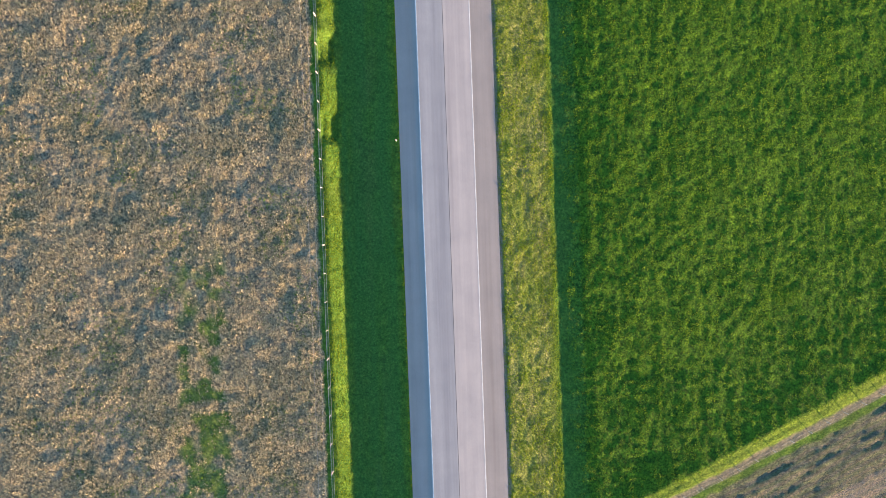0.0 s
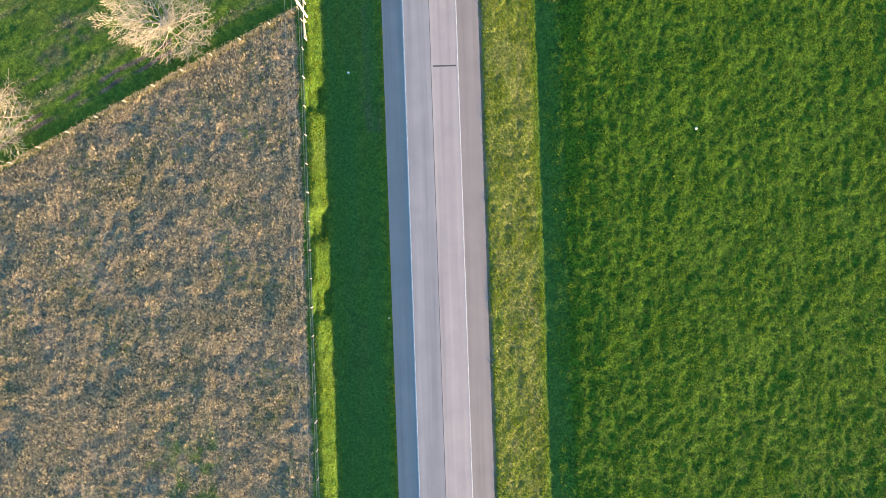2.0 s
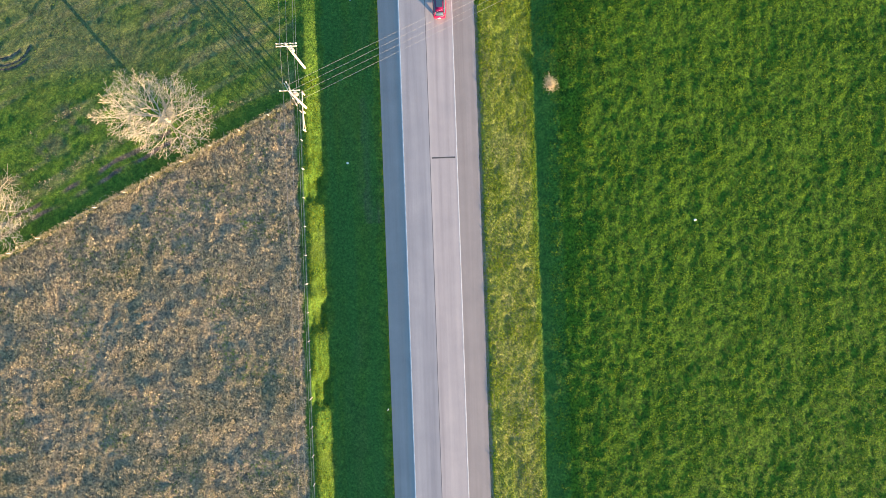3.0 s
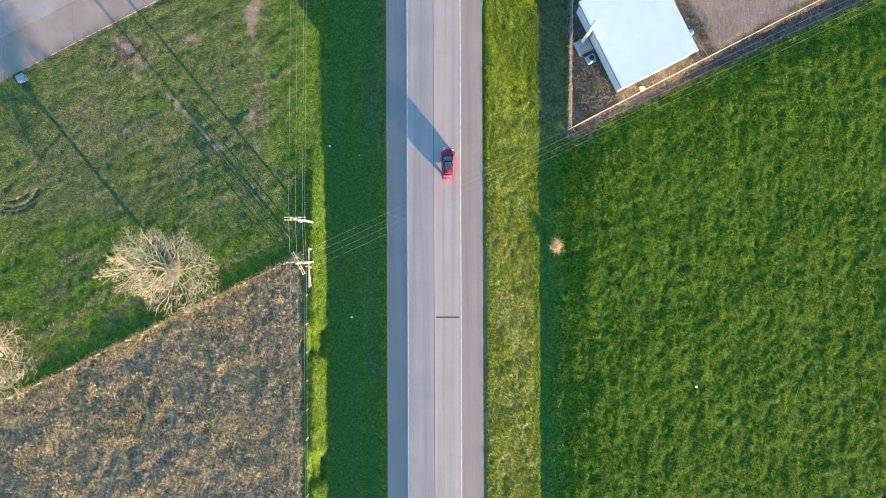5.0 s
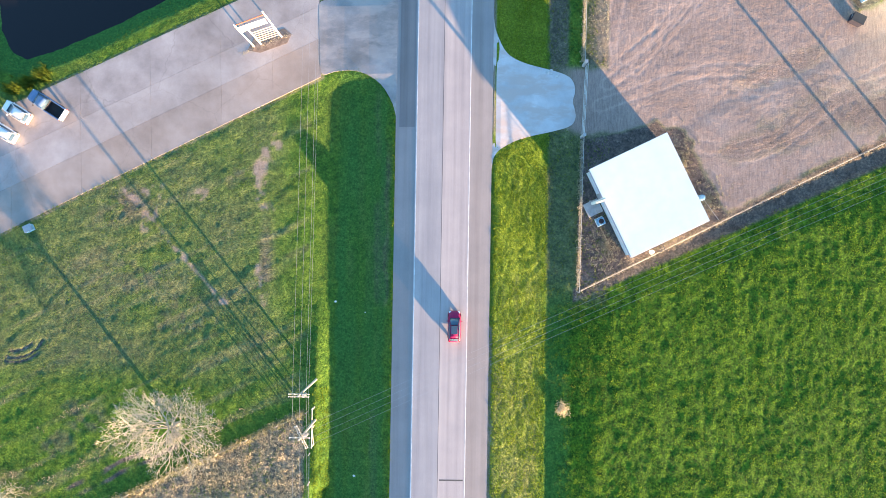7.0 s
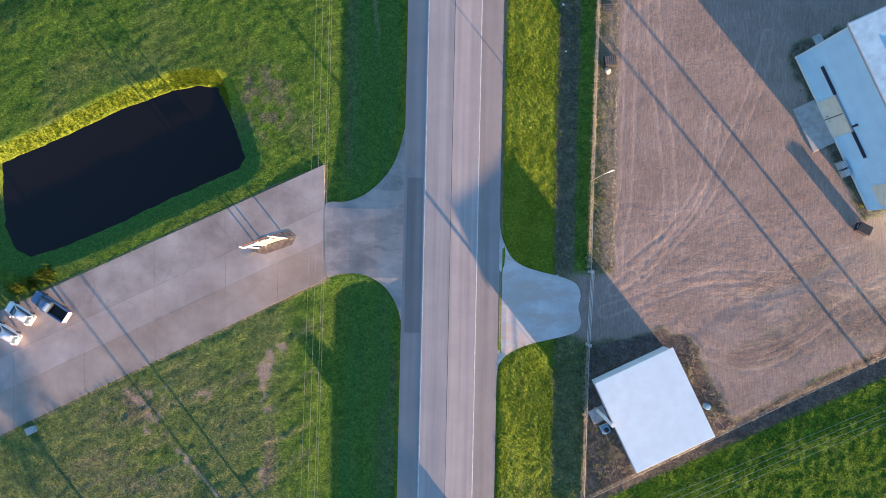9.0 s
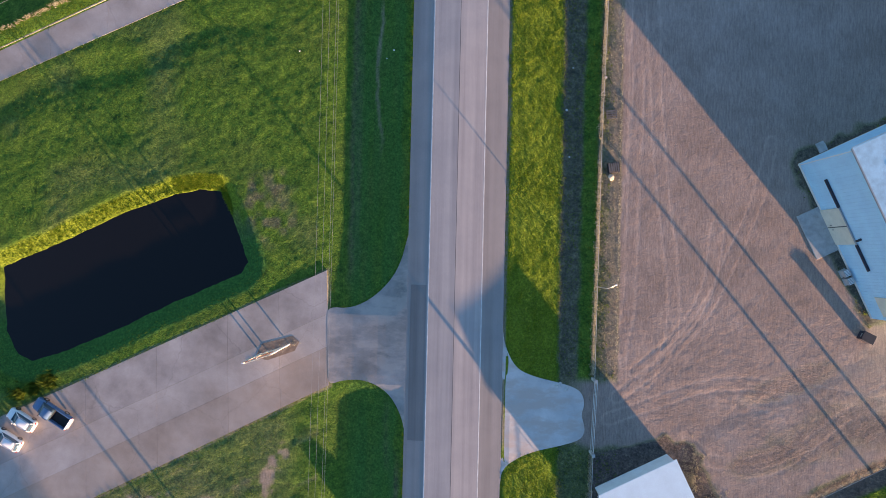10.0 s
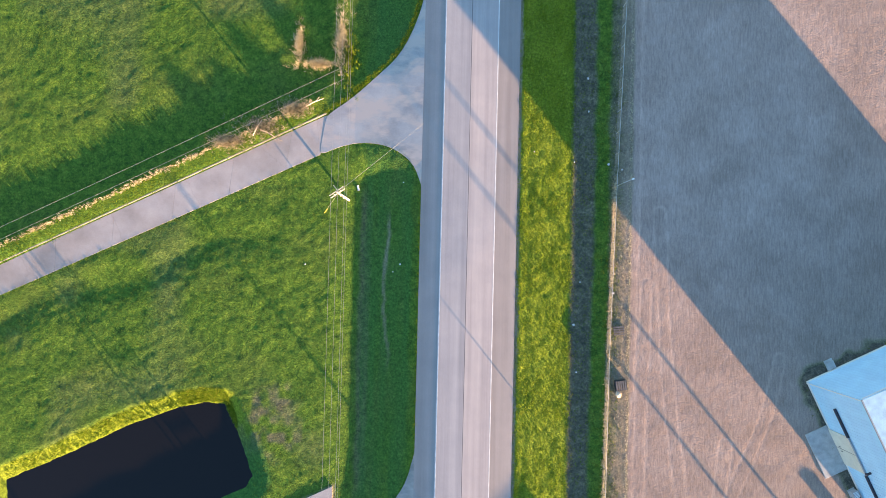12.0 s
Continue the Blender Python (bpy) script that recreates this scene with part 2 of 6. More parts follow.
def off_poly(x, y, poly):
    """Signed distance to a polygon, negative inside."""
    d, inside = np.full(np.shape(x), 1e9), np.zeros(np.shape(x), bool)
    for (ax, ay), (bx, by) in zip(poly, poly[1:] + poly[:1]):
        ex, ey = bx - ax, by - ay
        t = np.clip(((x - ax) * ex + (y - ay) * ey) / (ex * ex + ey * ey), 0, 1)
        d = np.minimum(d, np.hypot(x - ax - t * ex, y - ay - t * ey))
        if ay != by:
            inside ^= ((ay > y) != (by > y)) & (x < ex * (y - ay) / (by - ay) + ax)
    return np.where(inside, -d, d)


def land(x, y):
    """Height of the ground without its small bumps."""
    x, y = np.asarray(x, float), np.asarray(y, float)
    south = np.interp(x, [-2500, -60, -30, -18.5, -17.0, -16.75, -15.1, -13.6, -6.4], [-0.6, -0.6, -0.32, -0.31, -0.12, -0.15, -1.0, -1.1, 0.04])
    north = np.interp(x, [-2500, -70, -30, -19, -16.3, -14.5, -12, -6.4], [-0.7, -0.7, -0.75, -0.85, -1.02, -1.22, -1.15, 0.04])
    drive = np.interp(x, [-2500, -17.0, -14, -10, -6.4], [-0.72, -0.72, -0.58, -0.30, 0.04])
    lane = np.interp(x, [-2500, -20.6, -16, -11, -6.4], [-0.72, -0.72, -0.56, -0.28, 0.04])
    line = 60 + 0.504 * np.clip(x + 16, -60, 0)
    # dips added to the bank beside the fence, so shade gaps its lit strip
    for yc in (17.0, 27.8, 45.7):
        gap = smooth(yc - 3.2, yc - 1.6, y) * (1 - smooth(yc + 0.5, yc + 2.3, y))
        south = south - 0.6 * gap * smooth(-17.6, -17.1, x) * (1 - smooth(-15.9, -14.9, x))
    left = south + (north - south) * smooth(line - 1, line + 17 + 15 * (1 - smooth(-27, -19.5, x)), y)
    d1 = smooth(101.5, 105.5, y) * (1 - smooth(114, 121, y))
    d2 = smooth(161, 167.5, y) * (1 - smooth(177, 190, y))
    left = left + (drive - left) * d1
    left = left + (lane - left) * d2
    r_s = np.interp(x, [7.0, 7.35, 7.6, 14.6, 15.3, 16.5, 18.0, 20.0, 22.5, 26, 2500], [0.10, 0.11, 0.25, -0.75, -0.85, -0.73, -0.57, -0.44, -0.37, -0.35, -0.35])
    field = np.interp(x, [15.3, 16.5, 18.0, 20.0, 22.5, 26, 30, 40, 2500], [-0.85, -0.70, -0.54, -0.36, -0.22, -0.12, -0.08, -0.05, -0.05])
    r_s = np.where(x > 15.3, r_s + (field - r_s) * (1 - smooth(-6, 1.5, y - crop_top(x))), r_s)
    r_n = np.interp(x, [6.9, 7.35, 7.6, 14.5, 16.0, 18.1, 19.6, 22, 2500], [0.10, 0.11, 0.25, -0.75, -0.88, -0.62, -0.40, -0.36, -0.36])
    r_d = np.interp(x, [7.0, 20, 2500], [0.2, -0.36, -0.36])
    right = r_s + (r_n - r_s) * smooth(84, 92, y)
    right = right + (r_d - right) * smooth(92, 97, y) * (1 - smooth(104.5, 110, y))
    z = np.where(x < 0, left, right)
    on = (x > -6.25) & (x < 7.05)
    z = np.where(on, np.interp(x, ROAD_X, ROAD_Z) - 0.12, z)
    p = off_poly(x, y, POND)
    z = np.where(p < 2.6, np.minimum(z, -0.72 + np.clip((2.6 - p) / 2.6, 0, 3) * -0.95), z)
    # track between crop and yard fence, sunk so that shade falls on it
    cut = smooth(0.0, 0.5, y - 73.3 - 0.462 * (x - 18.4)) * (1 - smooth(-1.8, 0.2, y - 75.0 - 0.512 * (x - 19.0)))
    z = z - 0.30 * cut * smooth(30, 42, x)
    # the crop rises a little to its south edge
    e = y - stubble_top(x)
    z = z + 0.42 * np.exp(-np.clip(e, 0, 60) / 7.5) * smooth(20, 32, x) * (1 - smooth(10, 30, e))
    # two low steps down from the crop to the south track
    z = z - (0.14 * (1 - smooth(-0.6, 0.5, e)) + 0.14 * (1 - smooth(-2.0, -1.0, e))) * smooth(18, 24, x)
    # low berm beyond the lane's kerb and a ditch behind it
    e = (y - (173.1 + 0.489 * (x + 19.8))) * 0.898
    berm = np.interp(e, [-0.4, 0.0, 0.3, 2.3, 3.0, 5.0, 13.0], [0.0, 0.05, 0.14, 0.40, 0.22, -0.36, 0.0])
    z = z + berm * (1 - smooth(-24, -18, x)) * smooth(-76, -74, x) * (y > 130)
    # a shallow swale that winds over the north lawn
    sw = y - (143 + 0.36 * (x + 65) + 0.9 * np.sin(x * 0.3))
    z = z - 0.17 * np.exp(-(sw / 1.9) ** 2) * smooth(-80, -66, x) * (1 - smooth(-32, -24, x)) * (y > 60)
    return z


def dry_line(x):
    return 37.6 + 0.504 * (x + 59)


def crop_top(x):
    return 73.3 + 0.462 * (x - 18.4)


def stubble_top(x):
    return -37.2 + 0.494 * (x - 26.2)


def yard_line(x):
    return 75.0 + 0.512 * (x - 19.0)


def tyre_arcs(x, y):
    """Curved tyre ruts in the soft lawn, 0..1."""
    r, a = np.hypot(x + 59.8, (y - 68.3) * 1.08), np.degrees(np.arctan2(y - 68.3, x + 59.8))
    t = np.zeros(np.shape(x))
    for r0, a0, a1 in ((3.2, -110, -25), (4.3, -112, -12), (4.9, -112, -35)):
        t = np.maximum(t, (1 - smooth(0.10, 0.26, np.abs(r - r0))) * smooth(a0, a0 + 10, a) * (1 - smooth(a1 - 12, a1, a)))
    return t


LAWN_STREAKS = [([(-24.7, 94.1), (-26.2, 89.7), (-23.4, 85.7)], 1.1), ([(-25.7, 78.2), (-24.9, 74.2), (-24.2, 70.6)], 0.9),
                ([(-45.0, 88.8), (-42.2, 86.0), (-39.4, 82.9), (-37.7, 80.5), (-34.1, 76.9), (-30.1, 72.5)], 0.6), ([(-39.8, 87.6), (-40.2, 84.8)], 0.7)]


def zones(x, y):
    """How far each cover holds at a place, 0..1."""
    w = (lattice(x, y, 1.3, 5) - 0.5) * 1.2 + (lattice(x, y, 4, 6) - 0.5) * 1.0
    def band(a, b, v, soft=0.35):
        return smooth(a - soft, a + soft, v) * (1 - smooth(b - soft, b + soft, v))
    dry = (1 - smooth(-18.7, -18.2, x + 0.35 * w)) * (1 - smooth(-0.5, 0.5, y - dry_line(x) + 0.4 * w))
    lodge = band(-39.0, -32.2, x + 1.4 * w, 0.8) * (1 - smooth(-12, 6, y + 7 * w)) * smooth(0.2, 0.6, lattice(x, y, 1.6, 88))
    dry = dry * (1 - 0.8 * lodge)
    crop = smooth(15.3, 18.5, x + 1.6 * w) * (1 - smooth(-0.4, 0.4, y - crop_top(x) + 0.4 * w)) * smooth(-0.6, 0.6, y - stubble_top(x) + 0.4 * w)
    lot = smooth(-0.6, 0.6, y - yard_line(x) - 0.6 + 0.5 * w) * smooth(22.6, 23.4, x + 0.2 * w) * (y > 70)
    lot = np.maximum(lot, 0.8 * band(6.9, 7.45, x + 0.15 * w, 0.1))
    gate = band(97.0, 106.3, y + 0.5 * w, 0.8) * smooth(14, 19, x)
    lot = np.maximum(lot, gate * (y > 70))
    yard = (1 - smooth(26, 37, x + 2.5 * w + 0.3 * (y - 85))) * (1 - smooth(95.5, 98, y + w)) * (y > 70)
    lot = lot * (1 - 0.95 * np.clip(yard, 0, 1) * (1 - gate))
    soil = band(14.8, 19.6 - 2.0 * smooth(98, 106, y) + 0.4 * smooth(110, 170, y), x + 0.3 * w) * smooth(70, 78, y) * (0.5 + 0.3 * smooth(98, 106, y)) * (1 - gate)
    soil = np.maximum(soil, band(19.4 + 0.6 * smooth(106, 112, y), 23.2, x + 0.2 * w) * smooth(72, 76, y) * (0.95 - 0.35 * smooth(100, 112, y)) * (1 - gate))
    inner = 0.55 * smooth(19.6, 22.6, x + 0.8 * w) * smooth(104, 110, y)
    soil = np.maximum(soil, (smooth(-0.3, 0.3, y - crop_top(x)) * (1 - smooth(0.2, 1.2, y - yard_line(x)))) * (x > 18.5) * 0.95)
    soil = np.maximum(soil, yard * (x > 19.4) * smooth(-0.3, 0.3, y - yard_line(x)) * 0.95)
    stub = (1 - smooth(-4.7, -4.0, y - stubble_top(x) + 0.5 * w)) * (x > 14)
    dry = np.maximum(dry, 0.12 * stub)
    soil = np.maximum(soil, stub * (0.85 + 0.15 * np.sin((y - stubble_top(x)) * 5.5 + 2 * w)))
    dry = np.maximum(dry, 0.6 * band(7.4, 14.3, x) * (0.4 + 0.9 * lattice(x * 1.8, y * 0.35, 1.4, 87)) * (1 - smooth(40, 90, y)))
    lot = np.maximum(lot, inner)
    path = np.maximum(band(-3.0, -1.8, y - stubble_top(x) + 0.3 * w, 0.3) * (x > 25), band(-16.5, -13.0, y - stubble_top(x) + 0.5 * w, 0.6) * (x > 46))
    lot = np.maximum(lot, path * 0.4)
    soil = np.maximum(soil, path * 0.6)
    p = off_poly(x, y, POND)
    # pond's north bank: the sun on it is put into a yellow cover
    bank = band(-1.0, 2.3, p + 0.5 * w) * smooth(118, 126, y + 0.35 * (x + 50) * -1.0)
    # east verge: yellowed in colour for the sun that it faces
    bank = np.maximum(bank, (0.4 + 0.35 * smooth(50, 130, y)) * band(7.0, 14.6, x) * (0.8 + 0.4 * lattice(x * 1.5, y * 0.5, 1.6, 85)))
    soil = np.maximum(soil, 0.5 * band(7.6, 14.0, x) * smooth(0.55, 0.8, lattice(x * 2.2, y * 0.3, 1.5, 86)) * (1 - smooth(60, 110, y)))
    rust = np.clip(lattice(x, y, 7, 31) * 1.6 - 1.05, 0, 1) * (x < -19) * (y > 62) * 0.9
    patch = np.exp(-((x + 24.5) / 1.3) ** 2 - ((y - 78) / 7.0) ** 2) + np.exp(-((x + 44) / 3.5) ** 2 - ((y - 87) / 3) ** 2)
    soil = np.maximum(soil, np.clip(rust * 0.5 + patch * (lattice(x, y, 2.2, 77) > 0.45) * 0.75, 0, 1))
    sh = off_poly(x, y, SHED_PLOT)
    near_shed = (1 - smooth(0.0, 0.7, sh + 0.8 * w))
    lot = lot * (1 - near_shed)
    soil = np.maximum(soil, near_shed)
    hl = off_poly(x, y, HALL_PLOT)
    near_hall = (1 - smooth(0.5, 1.5, hl + 0.9 * w))
    lot = lot * (1 - near_hall)
    for cx, cy, rx, ry in ((-23.4, 95.5, 0.9, 1.6), (-25.6, 90.5, 0.9, 2.6), (-24.9, 86.6, 1.1, 1.6), (-24.3, 72.0, 0.8, 2.6), (-40.3, 88.4, 2.2, 0.9), (-41.6, 82.8, 0.8, 2.6), (-34.2, 88.0, 1.2, 0.9)):
        q = ((x - cx) / rx) ** 2 + ((y - cy) / ry) ** 2
        lot = np.maximum(lot, (1 - smooth(0.2, 1.5, q + 1.6 * w)) * 0.7 * smooth(0.3, 0.7, lattice(x, y, 0.7, 51)))
    for line, wide in LAWN_STREAKS:
        d = np.full(np.shape(x), 1e9)
        for (ax, ay), (bx, by) in zip(line, line[1:]):
            ex, ey = bx - ax, by - ay
            q = np.clip(((x - ax) * ex + (y - ay) * ey) / (ex * ex + ey * ey), 0, 1)
            d = np.minimum(d, np.hypot(x - ax - q * ex, y - ay - q * ey))
        lot = np.maximum(lot, 0.85 * (1 - smooth(0.1, 1.0, d / wide + 0.8 * w)) * smooth(0.15, 0.6, lattice(x, y, 0.8, 52)))
    for cx, cy, rx, ry in ((-44.5, 76.0, 7.0, 3.0), (-35.6, 70.9, 5.0, 3.0), (-48.2, 84.0, 4.0, 3.0), (-28.5, 91.0, 2.6, 4.0), (-52.0, 72.0, 4.0, 2.5),
                           (-49.5, 56.5, 3.5, 2.2), (-53.5, 52.5, 3.0, 2.0), (-46.0, 66.5, 2.5, 1.2), (-60.0, 47.5, 3.0, 1.2)):
        q = ((x - cx) / rx) ** 2 + ((y - cy) / ry) ** 2
        soil = np.maximum(soil, (1 - smooth(0.1, 1.6, q + 0.8 * w)) * 0.5 * smooth(0.2, 0.7, lattice(x, y, 1.0, 53)))
    for cx, cy, rx, ry in ((53.0, 100.0, 9.0, 3.6), (62.0, 101.0, 7.0, 3.0), (44.0, 96.0, 5.0, 2.2), (47.0, 106.5, 6.0, 1.8)):
        q = ((x - cx) / rx) ** 2 + ((y - cy - 0.35 * (x - cx)) / ry) ** 2
        wet = (1 - smooth(0.1, 1.5, q + 0.6 * w)) * 0.55
        lot, soil = lot * (1 - 0.75 * wet), np.maximum(soil, np.minimum(1, wet * 2.2))
    soil = np.maximum(soil, 0.34 * smooth(60, 66, y) * (1 - smooth(98, 104, y)) * (1 - smooth(-26, -19, x + w)) * (0.35 + 0.9 * lattice(x, y, 6, 54)) * (1 - dry))
    lot = np.maximum(lot, 0.08 * smooth(56, 64, y) * (1 - smooth(98, 104, y)) * (1 - smooth(-26, -19, x + w)) * (0.3 + 0.9 * lattice(x, y, 5, 58)) * (1 - dry))
    arcs = tyre_arcs(x, y)
    soil, lot = np.maximum(soil, arcs), lot * (1 - arcs)
    for off in (3.4, 4.9):
        soil = np.maximum(soil, 0.95 * (1 - smooth(0.15, 0.5, np.abs(y - dry_line(x) - off + 0.3 * w))) * (x < -36) * (y < 60) * smooth(0.2, 0.5, lattice(x, y, 3, 55)))
    trickle = x + 11.0 + 0.35 * np.sin(y * 0.35) + 0.4 * w
    lot = np.maximum(lot, 0.45 * (1 - smooth(0.1, 0.35, np.abs(trickle))) * smooth(136, 142, y) * (1 - smooth(157, 160, y)))
    soil = np.maximum(soil, 0.6 * band(-9.2, -7.0, x + 0.4 * w, 0.4) * smooth(0.45, 0.75, lattice(x, y * 0.3, 1.5, 92)) * (y > 40) * (1 - smooth(100, 104, y)))
    # mowing lines: lawn along the lot, verges along the road
    mown = lattice((0.89 * x + 0.45 * y) * 0.10, -0.45 * x + 0.89 * y, 0.9, 93)
    dry = np.maximum(dry, 0.32 * smooth(0.55, 0.9, mown) * (x < -18.4) * (y > dry_line(x) + 2) * (1 - smooth(98, 104, y)))
    lengthwise = lattice(x, y * 0.06, 0.8, 94)
    # the west ditch's shade as a green tone, varied by mowing lines
    shade_green = band(-14.5, -7.5, x + 0.5 * w) * (0.25 + 0.75 * lengthwise)
    soil = np.maximum(soil, 0.55 * band(-14.9, -13.3, x + 0.3 * w, 0.4) * smooth(116, 124, y) * (1 - smooth(160, 164, y)))
    soil = np.maximum(soil, 0.16 * band(-13.0, -8.0, x, 0.8) * smooth(0.5, 0.85, lattice(x, y * 0.25, 1.4, 95)))
    lot = np.maximum(lot, 0.5 * (1 - smooth(0.1, 0.35, off_poly(x, y, LOT_W) + 0.25 * w)))
    shade_green = np.maximum(shade_green, 0.15 * stub)
    # crop's south rim: its sunlit yellow is painted into the cover
    bank = np.maximum(bank, 0.4 * band(-1.7, 0.3, y - stubble_top(x) + 0.3 * w, 0.3) * (x > 20))
    # east ditch: the same shade tone mixed into its darker grass
    shade_green = np.maximum(shade_green, band(15.0, 18.4, x + 0.3 * w) * (1 - smooth(70, 78, y)) * 0.4)
    # dark soil at the building's foot, also standing in for deep shade
    soil = np.maximum(soil, near_hall * 0.9)
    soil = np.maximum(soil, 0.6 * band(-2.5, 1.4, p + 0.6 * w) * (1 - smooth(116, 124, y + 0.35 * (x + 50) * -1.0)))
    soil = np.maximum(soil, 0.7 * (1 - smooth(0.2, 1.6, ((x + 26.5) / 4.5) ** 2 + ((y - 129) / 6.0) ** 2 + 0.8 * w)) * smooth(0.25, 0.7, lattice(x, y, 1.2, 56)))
    # pond's south bank: its shaded side gets the shade tone
    shade_green = np.maximum(shade_green, band(-2.5, 3.0, p) * (1 - smooth(116, 122, y + 0.35 * (x + 50) * -1.0)))
    return dry, crop, lot, soil, bank, shade_green


TRACKS = [[(23.6, 190), (23.3, 150), (23.0, 136), (22.0, 126), (21.8, 114), (23.0, 107)], [(25.4, 150), (24.8, 133), (24.7, 122), (24.5, 116), (23.4, 111), (23.6, 106)],
          [(36.6, 128), (36.0, 121), (34.0, 116), (30.5, 111.5), (25.5, 107.5)], [(44, 140), (42.4, 132), (38.2, 122.6), (34.9, 115.3), (29.5, 109), (23, 104)],
          [(22, 101), (30, 104), (37, 106.5), (48, 106), (64, 103)], [(27, 160), (28.5, 135), (30.5, 122), (31.0, 112), (27, 106)],
          [(33, 98), (40, 93.5), (47, 95.5), (54, 102), (62, 107)], [(36, 95.5), (42, 95), (50, 98), (57, 104), (70, 107)]]


def wheel_tracks(x, y):
    """Paired wheel marks on the gravel, 0..1."""
    wob = (lattice(x, y, 5, 61) - 0.5) * 1.4
    t = np.zeros(np.shape(x))
    for line in TRACKS:
        d = np.full(np.shape(x), 1e9)
        line = rounded(line, 2)
        for (ax, ay), (bx, by) in zip(line, line[1:]):
            ex, ey = bx - ax, by - ay
            u = np.clip(((x - ax) * ex + (y - ay) * ey) / (ex * ex + ey * ey), 0, 1)
            d = np.minimum(d, np.hypot(x - ax - u * ex, y - ay - u * ey))
        t = np.maximum(t, 1 - smooth(0.06, 0.24, np.abs(d - 0.85 - 0.15 * wob)))
    scrape = np.exp(-((x - 42) / 6.5) ** 2 - ((y - 104 - 0.1 * (x - 42)) / 2.6) ** 2) * smooth(0.35, 0.6, lattice(x * 0.6, y * 2.0, 0.9, 62))
    return np.clip(t * (0.55 + 0.7 * lattice(x, y, 3, 63)) + scrape, 0, 1)


def bumps(x, y, zz):
    dry, crop, lot, soil, bank, shade_green = zz
    big = lattice(x, y, 3.1, 2) - 0.5
    mid = lattice(x, y, 1.1, 3) - 0.5
    fine = lattice(x, y, 0.5, 4) - 0.5
    grass = 0.05 * big + 0.05 * mid + 0.03 * fine
    ruts = 0.010 * np.sin((x * 0.9 + y * 0.25 + 3 * lattice(x, y, 9, 9)) * 6.0) * lattice(x, y, 6, 10)
    rough = 0.016 * mid + 0.014 * fine + 0.5 * ruts + 0.03 * (lattice(x, y * 2.2, 0.8, 64) - 0.5) * smooth(88, 100, y) * (1 - smooth(112, 122, y))
    z = grass * (1 + 0.6 * dry) + (1 - lot) * (x < -6.5) * 0.035 * (lattice(x, y, 0.45, 45) - 0.5)
    z = z + 0.16 * (lattice(x * 1.4, y, 0.8, 49) - 0.5) * smooth(-17.5, -16.8, x) * (1 - smooth(-15.2, -14.2, x)) * (y < 62)
    z = z + (0.10 * (lattice(x, y * 0.8, 0.50, 46) - 0.5) + 0.06 * (lattice(x, y * 0.10, 0.9, 48) - 0.5)) * smooth(7.2, 8.0, x) * (1 - smooth(14.2, 15.5, x))
    z = z + crop * (0.13 * (lattice(x, y, 6.5, 57) - 0.5) + 0.075 * (lattice(x, y * 0.8, 0.55, 41) - 0.5) + 0.06 * (lattice(x, y * 0.12, 1.0, 47) - 0.5) + 0.035 * (lattice(x * 1.3, y * 0.7, 1.9, 42) - 0.5))
    z = z + dry * (0.07 * (lattice(x, y, 0.5, 43) - 0.5) + 0.05 * (lattice(x, y, 1.7, 44) - 0.5))
    z = z + 0.03 * (lattice((0.89 * x + 0.45 * y) * 0.2, -0.45 * x + 0.89 * y, 0.7, 96) - 0.5) * (x < -18.4) * (1 - dry)
    z = z * (1 - lot) + rough * lot - 0.07 * tyre_arcs(x, y)
    e = y - stubble_top(x)
    z = z + 0.10 * (lattice(x * 0.25 + y * 0.12, e, 0.9, 39) - 0.5) * (x > 20) * (1 - smooth(-4.6, -4.0, e))
    flat = np.ones_like(z)
    for poly in PAVED:
        flat = np.minimum(flat, smooth(0.0, 0.8, off_poly(x, y, poly)))
    z = z * flat - 0.02 * (1 - flat)
    return z * smooth(0.0, 1.0, np.maximum(-6.6 - x, x - 7.2))


def height(x, y):
    return land(x, y) + bumps(x, y, zones(x, y))


def mesh_object(name, verts, faces, mats, parent=None, smooth_faces=False):
    me = bpy.data.meshes.new(name)
    me.from_pydata([tuple(v) for v in verts], [], faces)
    for m in mats if isinstance(mats, (list, tuple)) else [mats]:
        me.materials.append(m)
    if smooth_faces:
        me.polygons.foreach_set("use_smooth", [True] * len(me.polygons))
    me.update()
    ob = new(name, me)
    if parent:
        ob.parent = parent
    return ob


def part(name, bm, material, parent, label=""):
    me = bpy.data.meshes.new(name)
    bm.normal_update()
    bm.to_mesh(me)
    bm.free()
    me.materials.append(material)
    ob = new(name, me)
    ob.parent = parent
    return tagged(ob, label)


def holder(name, x, y, z, rz=0.0):
    ob = new(name)
    ob.matrix_world = pose(x, y, z, 0, 0, rz)
    return ob


def spaced(lo, hi, step, reach):
    """Even steps from lo to hi, widening beyond out to the reach."""
    core = np.arange(lo, hi + 1e-6, step)
    out, d = [], step
    v = core[-1]
    while v < reach:
        d *= 1.6
        v += d
        out.append(v)
    low, d, v = [], step, core[0]
    while v > -reach:
        d *= 1.6
        v -= d
        low.append(v)
    return np.concatenate([np.array(low[::-1]), core, np.array(out)])


